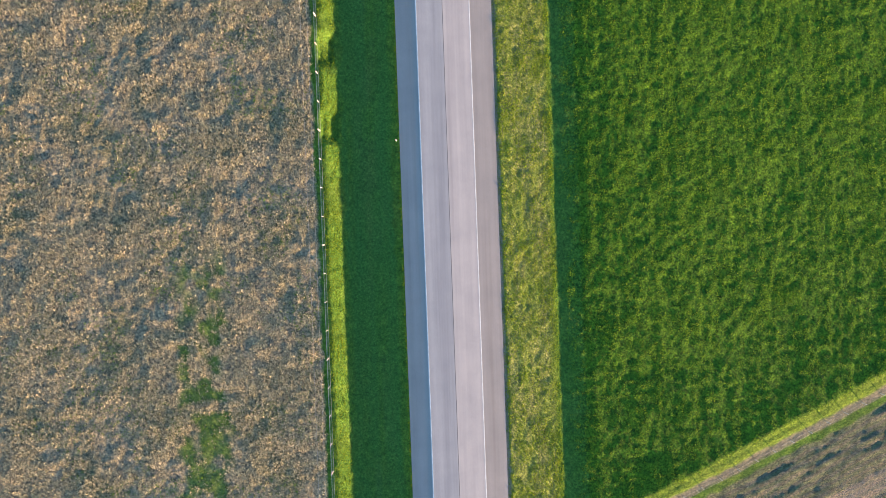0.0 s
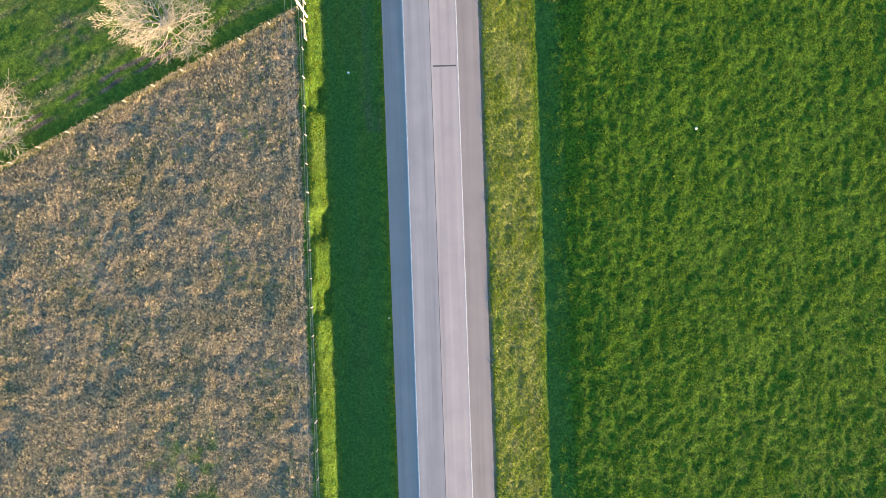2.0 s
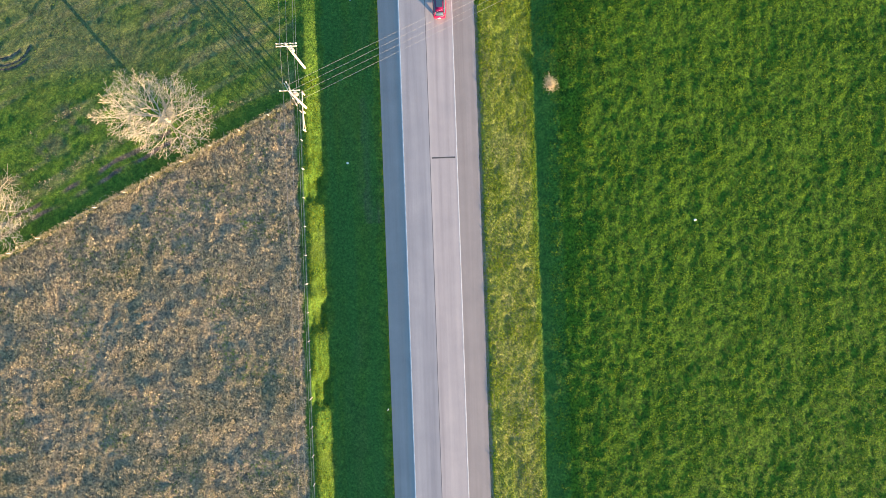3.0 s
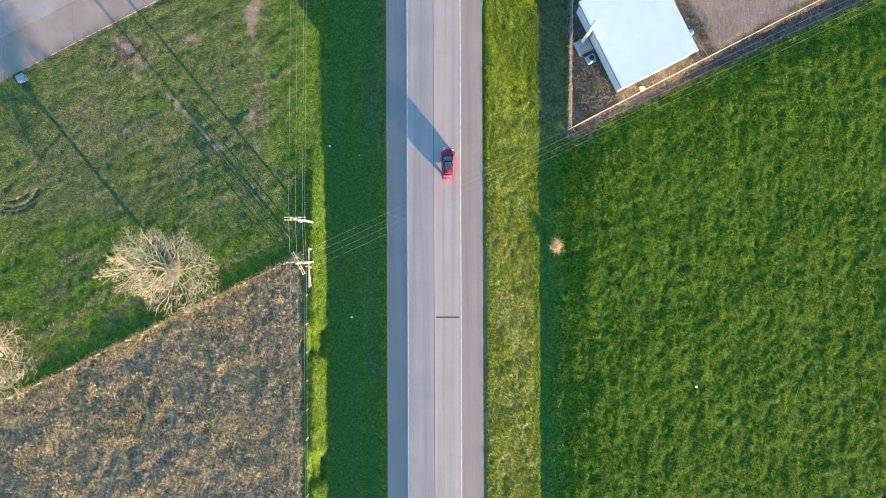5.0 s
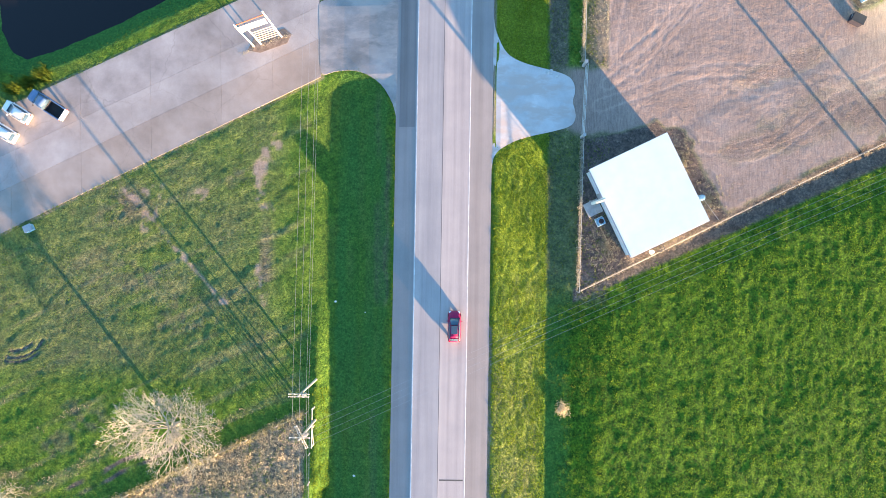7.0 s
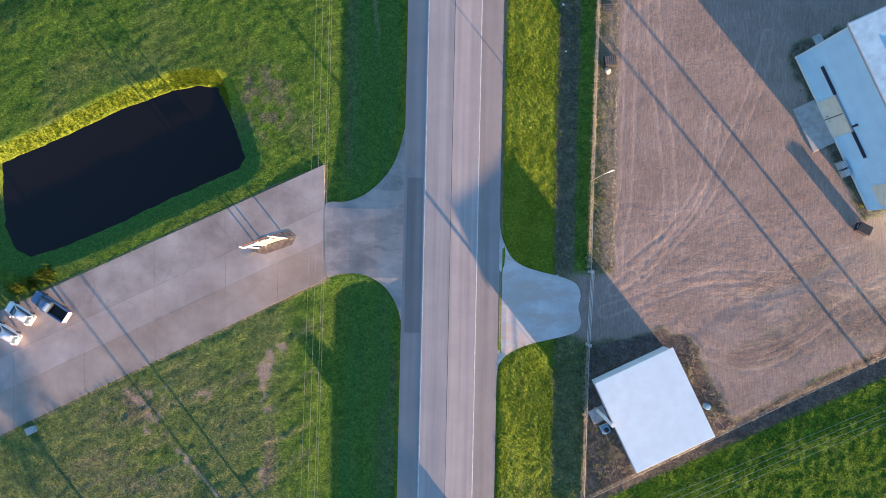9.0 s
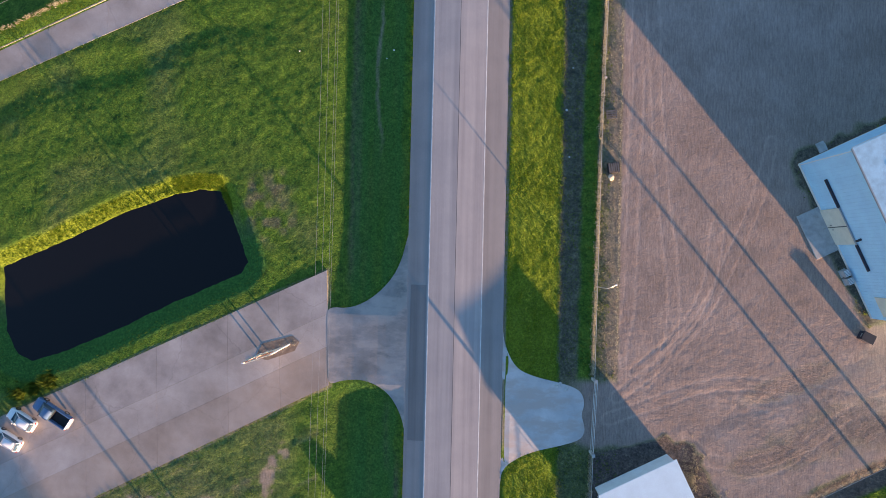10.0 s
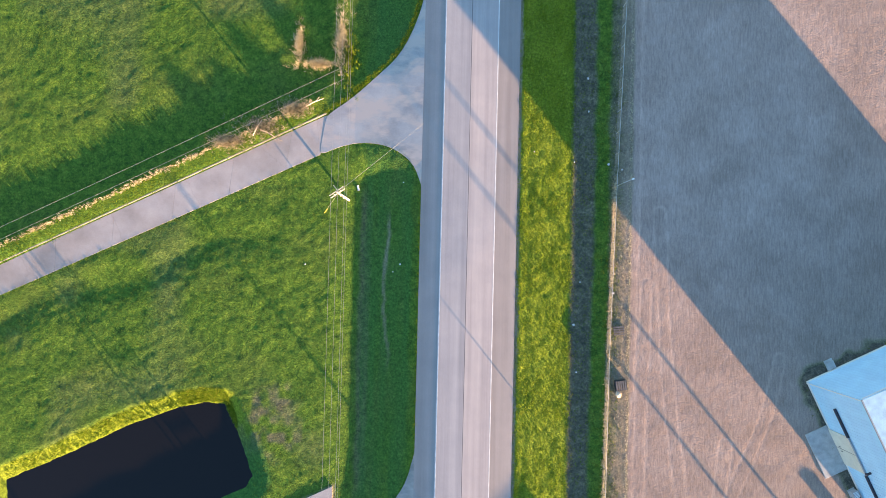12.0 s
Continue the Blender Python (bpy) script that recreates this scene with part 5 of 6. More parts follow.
wire_fence("wire_fence", [(-17.55, -48), (-17.55, 56.0)], 4.07, 1.2, 4, "wire fence with weathered posts beside the dry field")
wire_fence("wire_fence", [(-18.0, 57.7), (-76, 29.7)], 4.5, 1.1, 0, "wire fence along the dry field's grassy edge")
wire_fence("wire_fence", [(24.0, -40.7), (74, -16.0)], 2.75, 0.9, 0, "low wire fence along the stubble track", 0.05, 2, M_POLEWOOD)


def chain_link(pts, label, h=1.8, thick=0.035):
    f = new("chain_link_fence")
    for p, q in zip(pts, pts[1:]):
        p, q = Vector((*p, 0)), Vector((*q, 0))
        L = (q - p).length
        n = max(1, round(L / 3.0))
        ps = [p.lerp(q, k / n) for k in range(n + 1)]
        gs = [gz(c.x, c.y) for c in ps]
        for c, g in zip(ps, gs):
            tubed("post", [(c.x, c.y, g - 0.2), (c.x, c.y, g + h + 0.06)], thick * 1.25, M_STEEL, f, 6)
        tubed("top_rail", [(c.x, c.y, g + h) for c, g in zip(ps, gs)], thick, M_STEEL, f, 5)
        bm = bmesh.new()
        d = (q - p) / L
        for k in range(int(L / 0.16)):
            for way in (-1, 1):
                a = p + d * (k * 0.16)
                c = a + d * (way * h)
                u = max(0.0, min(L, (c - p).length if (c - p).dot(d) > 0 else 0.0))
                if (c - p).dot(d) < 0 or (c - p).dot(d) > L:
                    continue
                g0 = float(np.interp(k * 0.16, np.linspace(0, L, n + 1), gs))
                g1 = float(np.interp(u, np.linspace(0, L, n + 1), gs))
                add_tube(bm, [(a.x, a.y, g0 + 0.05), (c.x, c.y, g1 + h)], 0.004, 3, False)
        part("wire_mesh", bm, M_MESH, f, "dusty diamond wire mesh")
    return tagged(f, label, "fence", "yard fences")


M_MESH = plain("dusty_wire", (0.34, 0.31, 0.26), 0.7, 0.1, vary=0.2, scale=0.5)
chain_link([(19.15, 75.0), (19.45, 96.6)], "galvanised chain-link fence beside the shed yard")
chain_link([(19.5, 106.4), (19.9, 140.0), (20.6, 165.0), (21.6, 192.0)], "galvanised chain-link fence along the gravel yard")
chain_link([(19.15, 75.0), (37.1, 84.2), (48.7, 90.1), (75.0, 103.2)], "galvanised chain-link fence between shed yard and crop", 1.1, 0.022)
gate = holder("yard_gate", 19.5, 96.7, gz(19.5, 96.7))
for a, c in (((0, 0.1, 0.15), (0.4, 9.6, 0.15)), ((0, 0.1, 1.75), (0.4, 9.6, 1.75)), ((0, 0.1, 0.95), (0.4, 9.6, 0.95))):
    tubed("rail", [a, c], 0.04, M_STEEL, gate, 6)
for k in range(6):
    tubed("upright", [(0.08 * k, 0.1 + 1.9 * k, 0.1), (0.08 * k, 0.1 + 1.9 * k, 1.8)], 0.035, M_STEEL, gate, 6)
bm = bmesh.new()
for k in range(48):
    add_tube(bm, [(0.4 * k / 48, 0.15 + 9.3 * k / 48, 0.15), (0.4 * k / 48, 0.15 + 9.3 * k / 48, 1.75)], 0.01, 3, False)
part("wire_mesh", bm, M_MESH, gate)
tagged(gate, "closed galvanised steel yard gate across the drive", "gate")
for gx2, gy2 in ((19.45, 96.5), (19.6, 106.5)):
    gp = holder("gate_post", gx2, gy2, gz(gx2, gy2))
    boxed("shaft", (0, 0, 1.0), (0.35, 0.35, 2.1), M_CONC, gp, 0, 0.03)
    boxed("cap", (0, 0, 2.08), (0.45, 0.45, 0.1), M_CONC, gp, 0, 0.03)
    tagged(gp, "pale concrete gate post beside the yard gate", "gate post", "gate posts")


# ---- yard and roadside things ----
def lump(name, x, y, r, material, label, category, seed, flat=0.6, group=""):
    rng = random.Random(seed)
    bm = bmesh.new()
    bmesh.ops.create_icosphere(bm, subdivisions=2, radius=r)
    for v in bm.verts:
        k = 1 + 0.35 * (noise.noise(v.co * (2.2 / r) + Vector((seed, 0, 0))))
        v.co = Vector((v.co.x * k, v.co.y * k * 0.85, max(-0.3 * r, v.co.z * k * flat)))
    me = bpy.data.meshes.new(name)
    bm.to_mesh(me)
    bm.free()
    me.materials.append(material)
    ob = new(name, me)
    ob.matrix_world = pose(x, y, gz(x, y) + 0.2 * r, 0, 0, rng.uniform(0, 360))
    return tagged(ob, label, category, group)


for k, (x, y, r) in enumerate(((36.7, 39.0, 0.28), (-11.46, 48.75, 0.26), (-14.57, 73.0, 0.25), (-9.1, 151.9, 0.2), (-22.5, 151.6, 0.15), (-8.9, 163.4, 0.15), (-10.1, 150.8, 0.13), (-10.3, 71.6, 0.12))):
    lump("litter", x, y, r * 0.7, M_WHITEPAINT, "crumpled scrap of white litter in the grass", "litter", 10 + k, 0.6, "roadside litter")
for k, (x, y, r) in enumerate(((15.4, 144.0, 0.26), (15.9, 137.4, 0.2), (16.2, 150.0, 0.15), (20.7, 148.6, 0.28), (19.8, 166.6, 0.26), (21.7, 165.9, 0.2), (16.8, 178.8, 0.22), (17.0, 174.1, 0.2), (15.1, 166.9, 0.15), (9.3, 168.1, 0.14))):
    lump("pale_stone", x, y, r * 0.75, M_ROCK, "pale rounded stone beside the drainage ditch", "stone", 30 + k, 0.7, "ditch stones")
for k in range(9):
    a = random.Random(k + 70)
    lump("riprap", 15.4 + a.uniform(-0.9, 0.9), 105.3 + a.uniform(-0.5, 0.6), a.uniform(0.15, 0.3), M_ROCK, "broken pale rock at the culvert mouth", "stone", 50 + k, 0.7, "culvert rocks")
cul = holder("culvert_pipe", 15.5, 105.9, -0.75)
bm = bmesh.new()
for r0, r1 in ((0.32, 0.26),):
    add_tube(bm, [(0, -0.4, 0), (0, 1.0, 0)], 0.32, 12)
part("pipe", bm, M_STEEL, cul)
boxed("headwall", (0, -0.3, 0.05), (1.2, 0.18, 0.8), M_CONC, cul, 0, 0.03)
tagged(cul, "steel culvert pipe in a concrete headwall", "culvert")

cul = holder("culvert_pipe", -15.3, 162.4, gz(-15.3, 162.4) + 0.1, 15)
tubed("pipe", [(0, 0.5, 0.03), (0, 0.1, 0.01), (0, -0.2, 0)], 0.14, M_WHITEPAINT, cul, 12, "pale plastic pipe end")
tubed("collar", [(0, -0.24, 0), (0, -0.16, 0)], 0.18, M_STEEL, cul, 12)
tagged(cul, "pale culvert pipe at the head of a ditch", "culvert")

brace = holder("fence_brace", -17.05, 53.3, gz(-17.05, 53.3))
for y in (0.0, 2.55, 5.1):
    tubed("post", [(0, y, -0.4), (0, y, 1.45)], 0.10, M_POLEWOOD, brace, 8)
tubed("rail", [(0, -0.2, 1.38), (0, 5.3, 1.38)], 0.07, M_POLEWOOD, brace, 7)
tubed("strut", [(0, 0.1, 0.2), (0, 2.5, 1.3)], 0.05, M_POLEWOOD, brace, 6)
tagged(brace, "weathered timber brace at the field fence corner", "fence brace")

mk = holder("marker_post", -6.85, 14.15, gz(-6.85, 14.15))
boxed("shaft", (0, 0, 0.5), (0.12, 0.05, 1.1), M_WHITEPAINT, mk, 0, 0.01)
boxed("reflector", (0, -0.035, 0.9), (0.09, 0.02, 0.16), M_LAMPRED, mk)
tagged(mk, "white plastic marker post at the shoulder edge", "marker post")

ub = holder("utility_cabinet", -57.8, 82.6, gz(-57.8, 82.6), 26)
boxed("body", (0, 0, 0.35), (1.1, 0.9, 0.7), M_BLUE, ub, 0, 0.04)
boxed("lid", (0, 0, 0.73), (1.2, 1.0, 0.08), M_TRIM, ub, 0, 0.02)
tagged(ub, "blue-grey utility cabinet at the lot corner", "utility cabinet")

tk = holder("water_tank", 36.0, 88.3, gz(36, 88.3))
tubed("barrel", [(0, 0, 0), (0, 0, 0.1), (0, 0, 0.8), (0, 0, 0.9)], [0.38, 0.42, 0.42, 0.3], M_BLUE, tk, 14)
tubed("lid", [(0, 0, 0.88), (0, 0, 0.95)], [0.30, 0.26], M_BLUE, tk, 12)
tubed("pipe", [(0.3, 0, 0.2), (2.6, -3.0, 0.06)], 0.03, M_STEEL, tk, 5)
tagged(tk, "blue plastic water barrel with a thin pipe", "water barrel")

ps = holder("pipe_stand", 30.0, 81.4, gz(30.0, 81.4), 27)
for x in (0, 0.45):
    tubed("leg", [(x, -0.7, -0.1), (x, -0.7, 1.5), (x, 0.6, 1.7)], 0.05, M_RAIL, ps, 6)
tubed("crossbar", [(-0.2, -0.3, 1.6), (0.65, -0.3, 1.6)], 0.05, M_RAIL, ps, 6)
tagged(ps, "dark steel pipe stand beside the yard fence", "pipe stand")
lump("pale_stone", 29.4, 80.7, 0.4, M_ROCK, "pale boulder beside a pipe stand", "stone", 91, 0.7, "ditch stones")

cr = holder("crate", 21.9, 135.9, gz(21.9, 135.9), 8)
for k in range(5):
    boxed("slat", (-0.6 + 0.3 * k, 0, 0.62), (0.22, 1.3, 0.05), M_GREYWOOD, cr)
for x, y, sx, sy in ((0, 0.65, 1.5, 0.06), (0, -0.65, 1.5, 0.06), (0.75, 0, 0.06, 1.3), (-0.75, 0, 0.06, 1.3)):
    boxed("side", (x, y, 0.32), (sx, sy, 0.6), M_DARK, cr)
tagged(cr, "dark slatted crate by the yard fence", "crate")
lump("sack", 21.7, 134.6, 0.5, M_WOOD, "pale sagging sack against a dark crate", "sack", 95, 0.6)
pl = holder("pallet", 21.6, 143.4, gz(21.6, 143.4), 5)
for k in range(4):
    boxed("board", (0, -0.5 + 0.33 * k, 0.14), (1.5, 0.2, 0.03), M_GREYWOOD, pl)
for x in (-0.65, 0, 0.65):
    boxed("bearer", (x, 0, 0.07), (0.1, 1.2, 0.1), M_GREYWOOD, pl)
tagged(pl, "grey weathered wooden pallet on bare soil", "pallet")
for lx2, ly2 in ((19.95, 119.3), (20.4, 163.3)):
    lp = holder("lamp_post", lx2, ly2, gz(lx2, ly2))
    tubed("post", [(0, 0, -0.2), (0, 0, 5.6)], [0.07, 0.05], M_STEEL, lp, 8)
    tubed("arm", [(0, 0, 5.5), (0.5, 0.2, 5.75), (1.0, 0.45, 5.75)], 0.035, M_STEEL, lp, 6)
    boxed("lamp_head", (1.1, 0.48, 5.72), (0.34, 0.2, 0.12), M_WHITEPAINT, lp, 0.4, 0.04)
    tagged(lp, "slim steel lamp post at the yard fence", "lamp post", "fence lamp posts")
bn = holder("waste_bin", 57.0, 113.2, gz(57, 113.2), -25)
boxed("body", (0, 0, 0.55), (1.7, 1.2, 1.0), M_RAIL, bn, 0, 0.04)
boxed("lid", (0, 0, 1.09), (1.8, 1.3, 0.08), M_DARK, bn, 0, 0.02)
for x in (-0.9, 0.9):
    boxed("handle", (x, 0, 0.8), (0.06, 0.5, 0.08), M_STEEL, bn)
tagged(bn, "dark steel waste bin at the building corner", "waste bin")


# ---- plants ----
def tuft_mesh(name, px, py, k, h, spread, width, material, label, category, seed, lift=0.0, kind="stuff", lean=(0.0, 0.0), clump=None):
    """Many small tufts: k blades each, h height and spread outward, in metres (lo, hi)."""
    rng = np.random.default_rng(seed)
    n = len(px)
    pz = height(px, py) + lift
    big = 0.65 + 0.7 * lattice(px, py, 2.4, seed) + 0.25 * rng.standard_normal(n).clip(-1, 1)
    if clump is not None:
        big = big * clump
    a = rng.uniform(0, 2 * np.pi, (n, k))
    hh = rng.uniform(h[0], h[1], (n, k)) * big[:, None]
    ss = rng.uniform(spread[0], spread[1], (n, k)) * big[:, None]
    ww = rng.uniform(width[0], width[1], (n, k)) * 0.5
    r0 = ss * 0.25
    cx, cy = np.cos(a), np.sin(a)
    bx, by = px[:, None] + cx * r0, py[:, None] + cy * r0
    v = np.empty((n, k, 3, 3), np.float32)
    v[:, :, 0] = np.stack([bx - cy * ww, by + cx * ww, np.broadcast_to(pz[:, None] - 0.03, bx.shape)], -1)
    v[:, :, 1] = np.stack([bx + cy * ww, by - cx * ww, np.broadcast_to(pz[:, None] - 0.03, bx.shape)], -1)
    v[:, :, 2] = np.stack([px[:, None] + cx * ss + lean[0] * hh, py[:, None] + cy * ss + lean[1] * hh, pz[:, None] + hh], -1)
    m = n * k
    me = bpy.data.meshes.new(name)
    me.vertices.add(m * 3)
    me.vertices.foreach_set("co", v.ravel())
    me.loops.add(m * 3)
    me.loops.foreach_set("vertex_index", np.arange(m * 3, dtype=np.int32))
    me.polygons.add(m)
    me.polygons.foreach_set("loop_start", np.arange(0, m * 3, 3, dtype=np.int32))
    me.update(calc_edges=True)
    me.materials.append(material)
    return tagged(new(name, me), label, category, kind=kind)


def scatter(x0, x1, y0, y1, step, seed):
    rng = np.random.default_rng(seed)
    gx, gy = np.meshgrid(np.arange(x0, x1, step), np.arange(y0, y1, step))
    px = (gx + rng.uniform(-0.5, 0.5, gx.shape) * step).ravel()
    py = (gy + rng.uniform(-0.5, 0.5, gy.shape) * step).ravel()
    return px, py, rng.uniform(0, 1, px.shape)


def off_paved(px, py, gap=0.15):
    ok = np.ones(px.shape, bool)
    for poly in PAVED:
        ok &= off_poly(px, py, poly) > gap
    return ok & (off_poly(px, py, POND) > 0.35)


def stand(px, py):
    """How thick the dry grass stands, 0..1: clumps within wide uneven patches."""
    return np.clip(0.62 * lattice(px, py, 1.5, 24) + 0.30 * lattice(px, py, 0.7, 28) + 0.62 * lattice(px, py, 7.0, 25) - 0.27, 0, 1)


px, py, u = scatter(-66, -18.2, -46, 58, 0.33, 1)
zz, thick = zones(px, py), stand(px, py)
m = (u < zz[0] * (0.35 + 1.1 * thick)) & (px < -18.2)
tuft_mesh("dry_grass", px[m], py[m], 7, (0.03, 0.12), (0.10, 0.34), (0.05, 0.11), M_STRAW, "matted straw-coloured dry grass on a field", "dry grass", 2, lean=(0.5, 1.5),
          clump=0.6 + 0.9 * thick[m])
px, py, u = scatter(-66, -18.4, -46, 58, 0.42, 31)
zz, thick = zones(px, py), stand(px, py)
m = (u < zz[0] * smooth(0.28, 0.55, thick)) & (zz[0] > 0.35)
tuft_mesh("tall_dry_grass", px[m], py[m], 12, (0.06, 0.22), (0.10, 0.36), (0.05, 0.10), M_CLUMP, "pale bleached clumps of tall dry grass on a field", "dry grass", 32, lean=(0.3, 0.8),
          clump=0.55 + 0.9 * thick[m])
px, py, u = scatter(-64, -18, -46, 58, 0.6, 4)
zz = zones(px, py)
m = (u < 0.7) & (py < dry_line(px)) & (px < -18.3) & ((lattice(px, py, 5, 22) < 0.36) | (zz[0] < 0.5))
tuft_mesh("low_grass", px[m], py[m], 9, (0.04, 0.14), (0.15, 0.38), (0.05, 0.10), M_GRASS, "green grass between dry stems on a field", "grass", 5)
px, py, u = scatter(15.2, 67, -44, 98, 0.30, 6)
zz = zones(px, py)
c = 0.62 * lattice(px, py * 0.8, 0.55, 41) + 0.38 * lattice(px, py * 0.3, 1.3, 42)
m = u < zz[1] * (0.25 + 1.3 * c)
tuft_mesh("crop_plants", px[m], py[m], 6, (0.03, 0.085), (0.10, 0.26), (0.08, 0.16), M_CROP, "dense bright green young crop plants on a field", "crop", 7, clump=0.4 + 1.4 * c[m] ** 2)
px, py, u = scatter(-66, -16.6, 30, 200, 0.5, 8)
zz = zones(px, py)
c = lattice((0.89 * px + 0.45 * py) * 0.25, -0.45 * px + 0.89 * py, 0.8, 97)
m = (zz[0] < 0.4) & (py > dry_line(px)) & (zz[4] < 0.4) & off_paved(px, py) & (u < 1 - 1.2 * zz[3] - 0.8 * zz[2])
tuft_mesh("lawn_grass", px[m], py[m], 7, (0.015, 0.06), (0.10, 0.28), (0.05, 0.12), M_GRASS, "short rough mown grass on a wide lawn", "grass", 9, clump=0.5 + 0.9 * c[m])
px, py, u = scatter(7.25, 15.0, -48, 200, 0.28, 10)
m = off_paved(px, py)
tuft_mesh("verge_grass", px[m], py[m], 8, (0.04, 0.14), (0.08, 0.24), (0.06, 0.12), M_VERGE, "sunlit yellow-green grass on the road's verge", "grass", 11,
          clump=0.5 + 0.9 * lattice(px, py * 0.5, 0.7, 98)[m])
px, py, u = scatter(-17.2, -15.0, -48, 61, 0.28, 12)
m = (u < 0.25 + 1.3 * lattice(px * 2, py, 2.6, 26)) & (px + 1.1 * (lattice(px, py, 0.9, 27) - 0.5) < -15.3)
tuft_mesh("bank_grass", px[m], py[m], 8, (0.04, 0.15), (0.08, 0.28), (0.05, 0.12), M_VERGE, "bright yellow-green grass on a ditch bank", "grass", 13)
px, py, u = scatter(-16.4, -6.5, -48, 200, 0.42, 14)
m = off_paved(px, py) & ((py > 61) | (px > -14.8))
tuft_mesh("ditch_grass", px[m], py[m], 7, (0.015, 0.05), (0.08, 0.24), (0.04, 0.10), M_DITCH_SHADE, "short shaded green grass in a roadside ditch", "grass", 15)
px, py, u = scatter(14.6, 23.2, 60, 200, 0.5, 16)
zz = zones(px, py)
m = off_paved(px, py) & (u < 0.65) & (zz[2] < 0.4)
tuft_mesh("weeds", px[m], py[m], 8, (0.05, 0.22), (0.08, 0.28), (0.04, 0.10), M_SHRUB, "patchy dark green weeds along a drainage ditch", "weeds", 17)
for seed, label, (x0, y0), (x1, y1), wide, hh, dens in (
        (40, "line of tall dry grass under the yard fence", (19.5, 107), (20.7, 165), 0.30, (0.10, 0.28), 26),
        (41, "line of tall dry grass under the shed yard fence", (19.3, 75.2), (19.5, 96), 0.30, (0.12, 0.3), 22),
        (42, "line of tall dry grass along the field's edge", (-64, 35.6), (-18.4, 57.6), 0.55, (0.10, 0.28), 34),
        (43, "line of dry grass between shed yard and crop", (19.4, 75.0), (66, 98.4), 0.22, (0.05, 0.15), 6),
        (46, "green grass growing round a concrete island", (-28.6, 107.6), (-21.4, 110.6), 0.25, (0.05, 0.15), 16),
        (44, "line of dry weeds at the gravel yard's edge", (22.9, 110), (22.9, 186), 0.16, (0.03, 0.09), 6),
        (45, "tall dry grass between a concrete lane and the field", (-66, 151.6), (-22, 173.2), 0.35, (0.15, 0.4), 12)):
    rng = np.random.default_rng(seed)
    L = math.hypot(x1 - x0, y1 - y0)
    n = int(L * dens)
    t = rng.uniform(0, 1, n)
    o = rng.normal(0, wide * 0.5, n)
    px, py = x0 + (x1 - x0) * t - (y1 - y0) / L * o, y0 + (y1 - y0) * t + (x1 - x0) / L * o
    if seed == 45:
        py = py + 1.3
    tuft_mesh("tall_dry_grass", px, py, 6, hh, (0.08, 0.3), (0.04, 0.10), M_REED if seed == 43 else M_FRINGE if seed == 42 else M_PALESTRAW, label, "dry grass", seed)


def patch(name, cx, cy, rx, ry, n, k, h, spread, width, material, label, category, seed, kind="stuff"):
    rng = np.random.default_rng(seed)
    r, a = np.abs(rng.normal(0, 0.6, n)), rng.uniform(0, 2 * np.pi, n)
    return tuft_mesh(name, cx + rx * r * np.cos(a), cy + ry * r * np.sin(a), k, h, spread, width, material, label, category, seed, kind=kind)


patch("dry_shrub", 17.3, 58.7, 0.6, 0.9, 60, 7, (0.2, 0.6), (0.3, 0.8), (0.03, 0.06), M_PALESTRAW, "small tangled straw-coloured shrub beside the crop", "shrub", 60, "thing")
for k, (x, y, rx, ry) in enumerate(((-29.0, 170.8, 3.2, 1.5), (-24.5, 173.5, 2.2, 1.2), (-33.6, 168.6, 2.4, 1.0))):
    patch("reeds", x, y, rx, ry, 420, 8, (0.3, 0.9), (0.15, 0.6), (0.02, 0.05), M_REED, "tangle of tall dry pale reeds beside the lane", "reeds", 61 + k)
for k, (x, y, rx, ry) in enumerate(((-18.2, 183.5, 0.8, 4.2), (-21.4, 180.0, 2.6, 0.7), (-24.2, 183.0, 0.6, 2.5))):
    patch("reeds", x, y, rx, ry, 340, 8, (0.3, 1.0), (0.15, 0.6), (0.02, 0.05), M_PALESTRAW, "tall dry reeds round a wet hollow", "reeds", 65 + k)
patch("reeds", -17.0, 181.0, 1.0, 4.5, 160, 8, (0.3, 0.9), (0.15, 0.5), (0.05, 0.1), M_VERGE, "green weeds round a wet hollow", "weeds", 69)
for k, (x, y, r) in enumerate(((-56.6, 104.4, 1.1), (-58.6, 103.2, 0.9), (-60.6, 102.4, 1.0))):
    patch("shrub", x, y, r, r * 0.8, 160, 9, (0.3, 1.2), (0.2, 0.6), (0.08, 0.16), M_SHRUB, "rounded yellow-green shrub behind parked vehicles", "shrub", 70 + k, "thing")
px, py, u = scatter(20.2, 22.9, 107, 190, 0.45, 90)
m = u < 0.5
tuft_mesh("yard_weeds", px[m], py[m], 7, (0.05, 0.2), (0.1, 0.3), (0.04, 0.10), M_REED, "thin brown weeds on bare soil inside the fence", "weeds", 91)
px, py, u = scatter(44, 70, 112, 152, 0.45, 92)
d = off_poly(px, py, HALL_PLOT)
m = (d > 0.3) & (d < 1.3) & (u < 0.10)
tuft_mesh("weeds", px[m], py[m], 8, (0.1, 0.4), (0.1, 0.35), (0.05, 0.12), M_SHRUB, "dark green weeds along the building's foot", "weeds", 93)
patch("yard_weeds", 23.0, 81.5, 3.0, 3.6, 420, 7, (0.05, 0.2), (0.1, 0.35), (0.04, 0.10), M_REED, "brown dead weeds in the shed yard", "weeds", 75)
patch("yard_weeds", 37.2, 88.0, 2.6, 3.0, 300, 7, (0.05, 0.25), (0.1, 0.35), (0.04, 0.10), M_REED, "brown and green weeds behind the shed", "weeds", 76)
patch("yard_weeds", 33.5, 93.0, 1.6, 4.0, 260, 7, (0.05, 0.2), (0.1, 0.35), (0.04, 0.10), M_REED, "brown dead weeds along the shed wall", "weeds", 77)
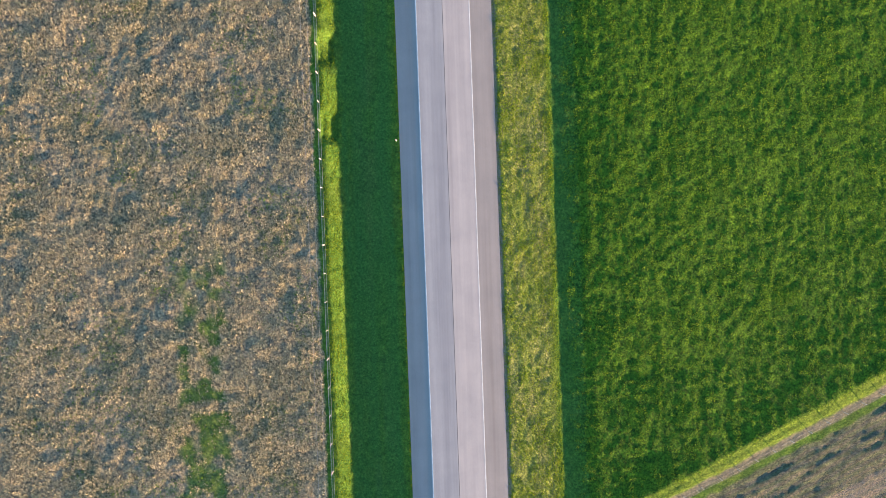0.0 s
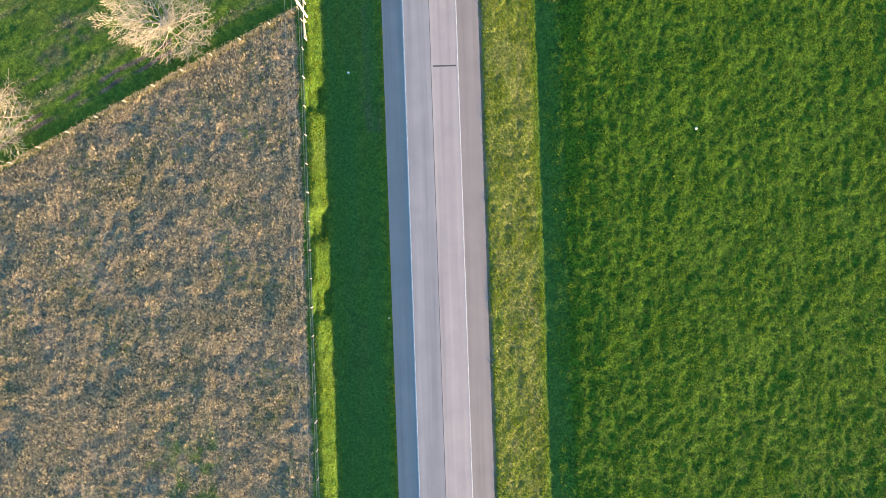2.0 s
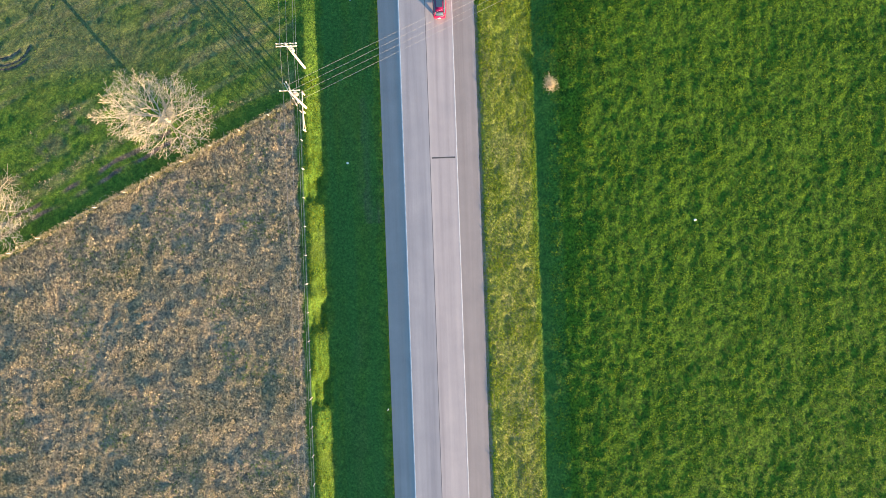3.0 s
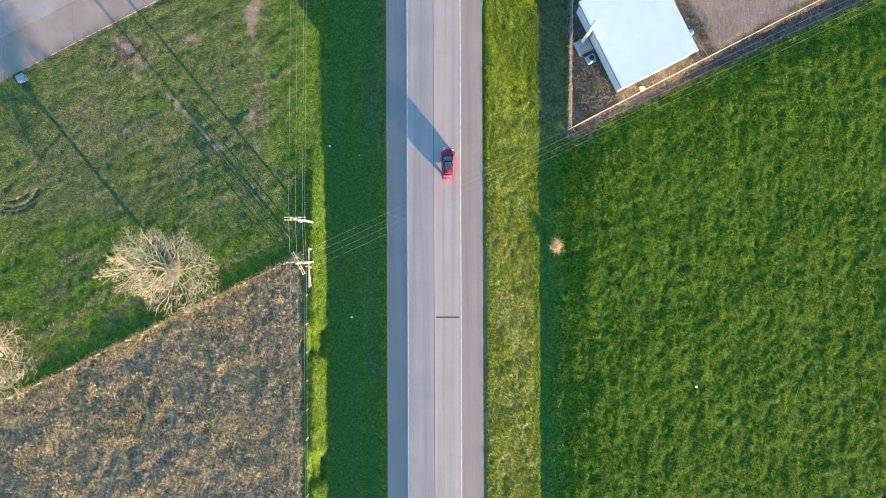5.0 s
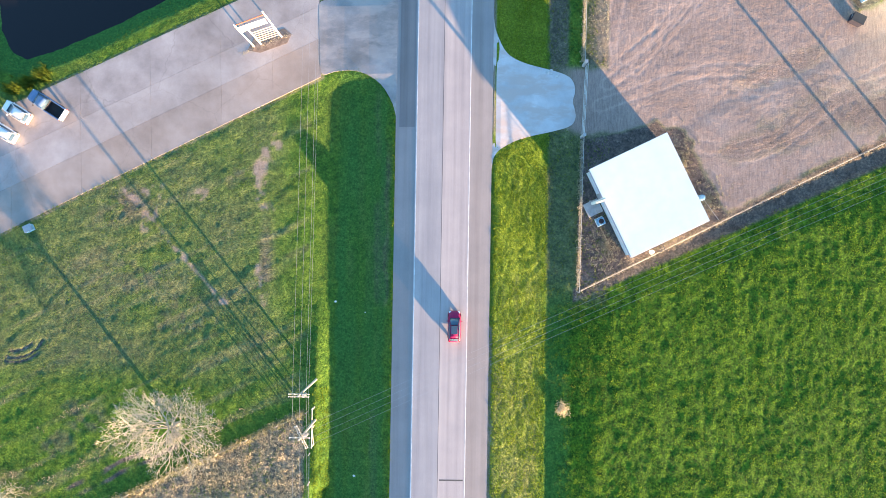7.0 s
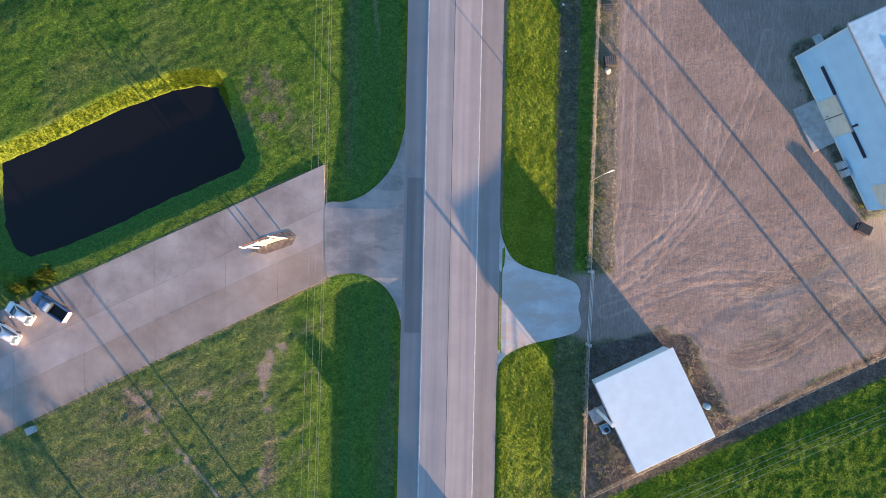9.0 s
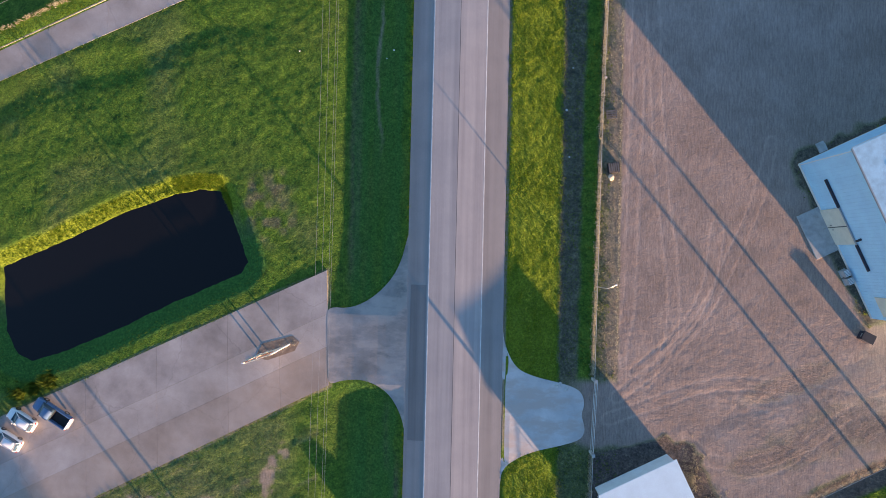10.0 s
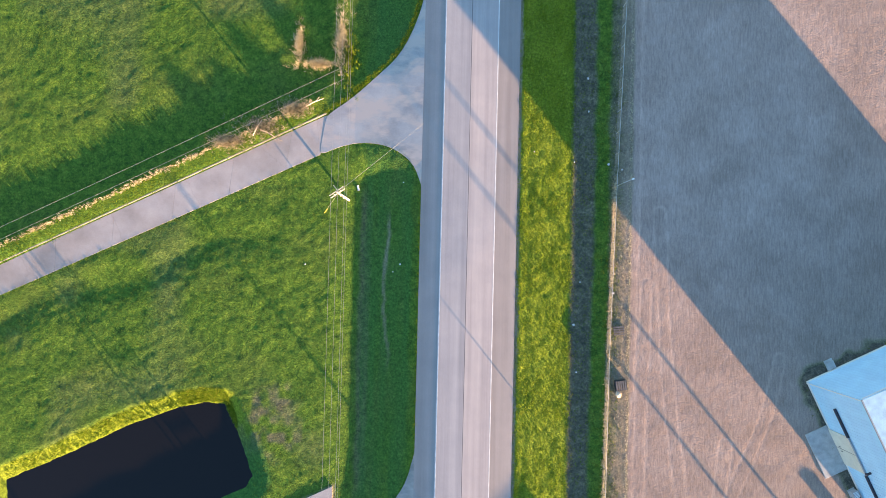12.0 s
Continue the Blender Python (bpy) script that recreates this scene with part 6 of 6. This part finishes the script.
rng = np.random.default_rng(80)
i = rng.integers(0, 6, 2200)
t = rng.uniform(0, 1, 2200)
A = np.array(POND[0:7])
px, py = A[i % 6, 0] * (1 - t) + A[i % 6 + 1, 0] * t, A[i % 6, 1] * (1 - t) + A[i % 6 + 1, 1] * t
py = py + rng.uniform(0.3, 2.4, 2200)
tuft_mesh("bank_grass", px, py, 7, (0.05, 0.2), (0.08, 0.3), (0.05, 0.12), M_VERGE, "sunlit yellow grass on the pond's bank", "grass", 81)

px, py, u = scatter(-68, -20, 148, 176, 0.3, 110)
e = (py - (173.1 + 0.489 * (px + 19.8))) * 0.898
m = (e > 0.15) & (e < 2.4)
tuft_mesh("bank_grass", px[m], py[m], 8, (0.03, 0.09), (0.08, 0.24), (0.05, 0.12), M_VERGE, "sunlit yellow-green grass strip beside a kerb", "grass", 111)

for k, (x, y, turn, length) in enumerate(((-29.6, 170.6, 60, 2.6), (-28.3, 169.9, -25, 2.2), (-21.8, 174.3, 25, 3.0))):
    br = holder("fallen_branch", x, y, gz(x, y) + 0.22, turn)
    tubed("stem", [(-length / 2, 0, 0), (0, 0.12, 0.05), (length / 2, 0.02, 0.10)], [0.09, 0.07, 0.04], M_WOOD, br, 7)
    tubed("fork", [(0.1 * length, 0.12, 0.05), (0.35 * length, 0.45, 0.12)], [0.05, 0.025], M_WOOD, br, 6)
    tagged(br, "pale barkless branch lying in dry reeds", "branch", "fallen branches")

# ragged grass over the edges of the paving
rng = np.random.default_rng(100)
ex, ey = [], []
for poly, closed in ((LOT_W, True), (LANE_NW, True), (APRON_W, False), (APRON_NW, False), (APRON_E, False)):
    pts = poly + poly[:1] if closed else poly
    for (ax, ay), (bx, by) in zip(pts, pts[1:]):
        n_e = int(math.hypot(bx - ax, by - ay) * 7)
        t = rng.uniform(0, 1, n_e)
        ex.append(ax + (bx - ax) * t + rng.normal(0, 0.13, n_e))
        ey.append(ay + (by - ay) * t + rng.normal(0, 0.13, n_e))
ex, ey = np.concatenate(ex), np.concatenate(ey)
keep = (np.abs(ex + 17.4) > 1.6) & (ex > -70) & (ex < 14.5) & ~((ex < -19.5) & (ex > -23) & (ey > 164) & (ey < 174))
tuft_mesh("edge_grass", ex[keep], ey[keep], 6, (0.05, 0.14), (0.06, 0.22), (0.04, 0.09), M_GRASS, "ragged grass hanging over paved edges", "grass", 101)
# tall yellow tufts added to look like a sunlit lip
rng = np.random.default_rng(104)
lip = [p for p in APRON_NW if p[1] > 172.5]
ex, ey = [], []
for (ax, ay), (bx, by) in zip(lip, lip[1:]):
    n_e = int(math.hypot(bx - ax, by - ay) * 22)
    t = rng.uniform(0, 1, n_e)
    o = rng.uniform(0.1, 0.75, n_e)
    d = math.hypot(bx - ax, by - ay)
    ex.append(ax + (bx - ax) * t - (by - ay) / d * o)
    ey.append(ay + (by - ay) * t + (bx - ax) / d * o)
tuft_mesh("edge_grass", np.concatenate(ex), np.concatenate(ey), 7, (0.08, 0.24), (0.08, 0.24), (0.05, 0.10), M_VERGE, "sunlit yellow grass along the lane's mouth", "grass", 105)
for seed, x0 in ((102, -6.5), (103, 7.15)):
    rng = np.random.default_rng(seed)
    py = rng.uniform(-48, 205, 1500)
    px = x0 + (0.38 if x0 > 0 else 0.0) + rng.normal(0, 0.09, 1500)
    m = off_paved(px, py, 0.3) & ~((px < 0) & ((np.abs(py - 112.5) < 14) | (np.abs(py - 177) < 14.5))) & ~((px > 0) & (np.abs(py - 102.5) < 12.5))
    tuft_mesh("edge_grass", px[m], py[m], 6, (0.04, 0.12), (0.06, 0.2), (0.04, 0.09), M_VERGE, "ragged grass along the shoulder's edge", "grass", seed)
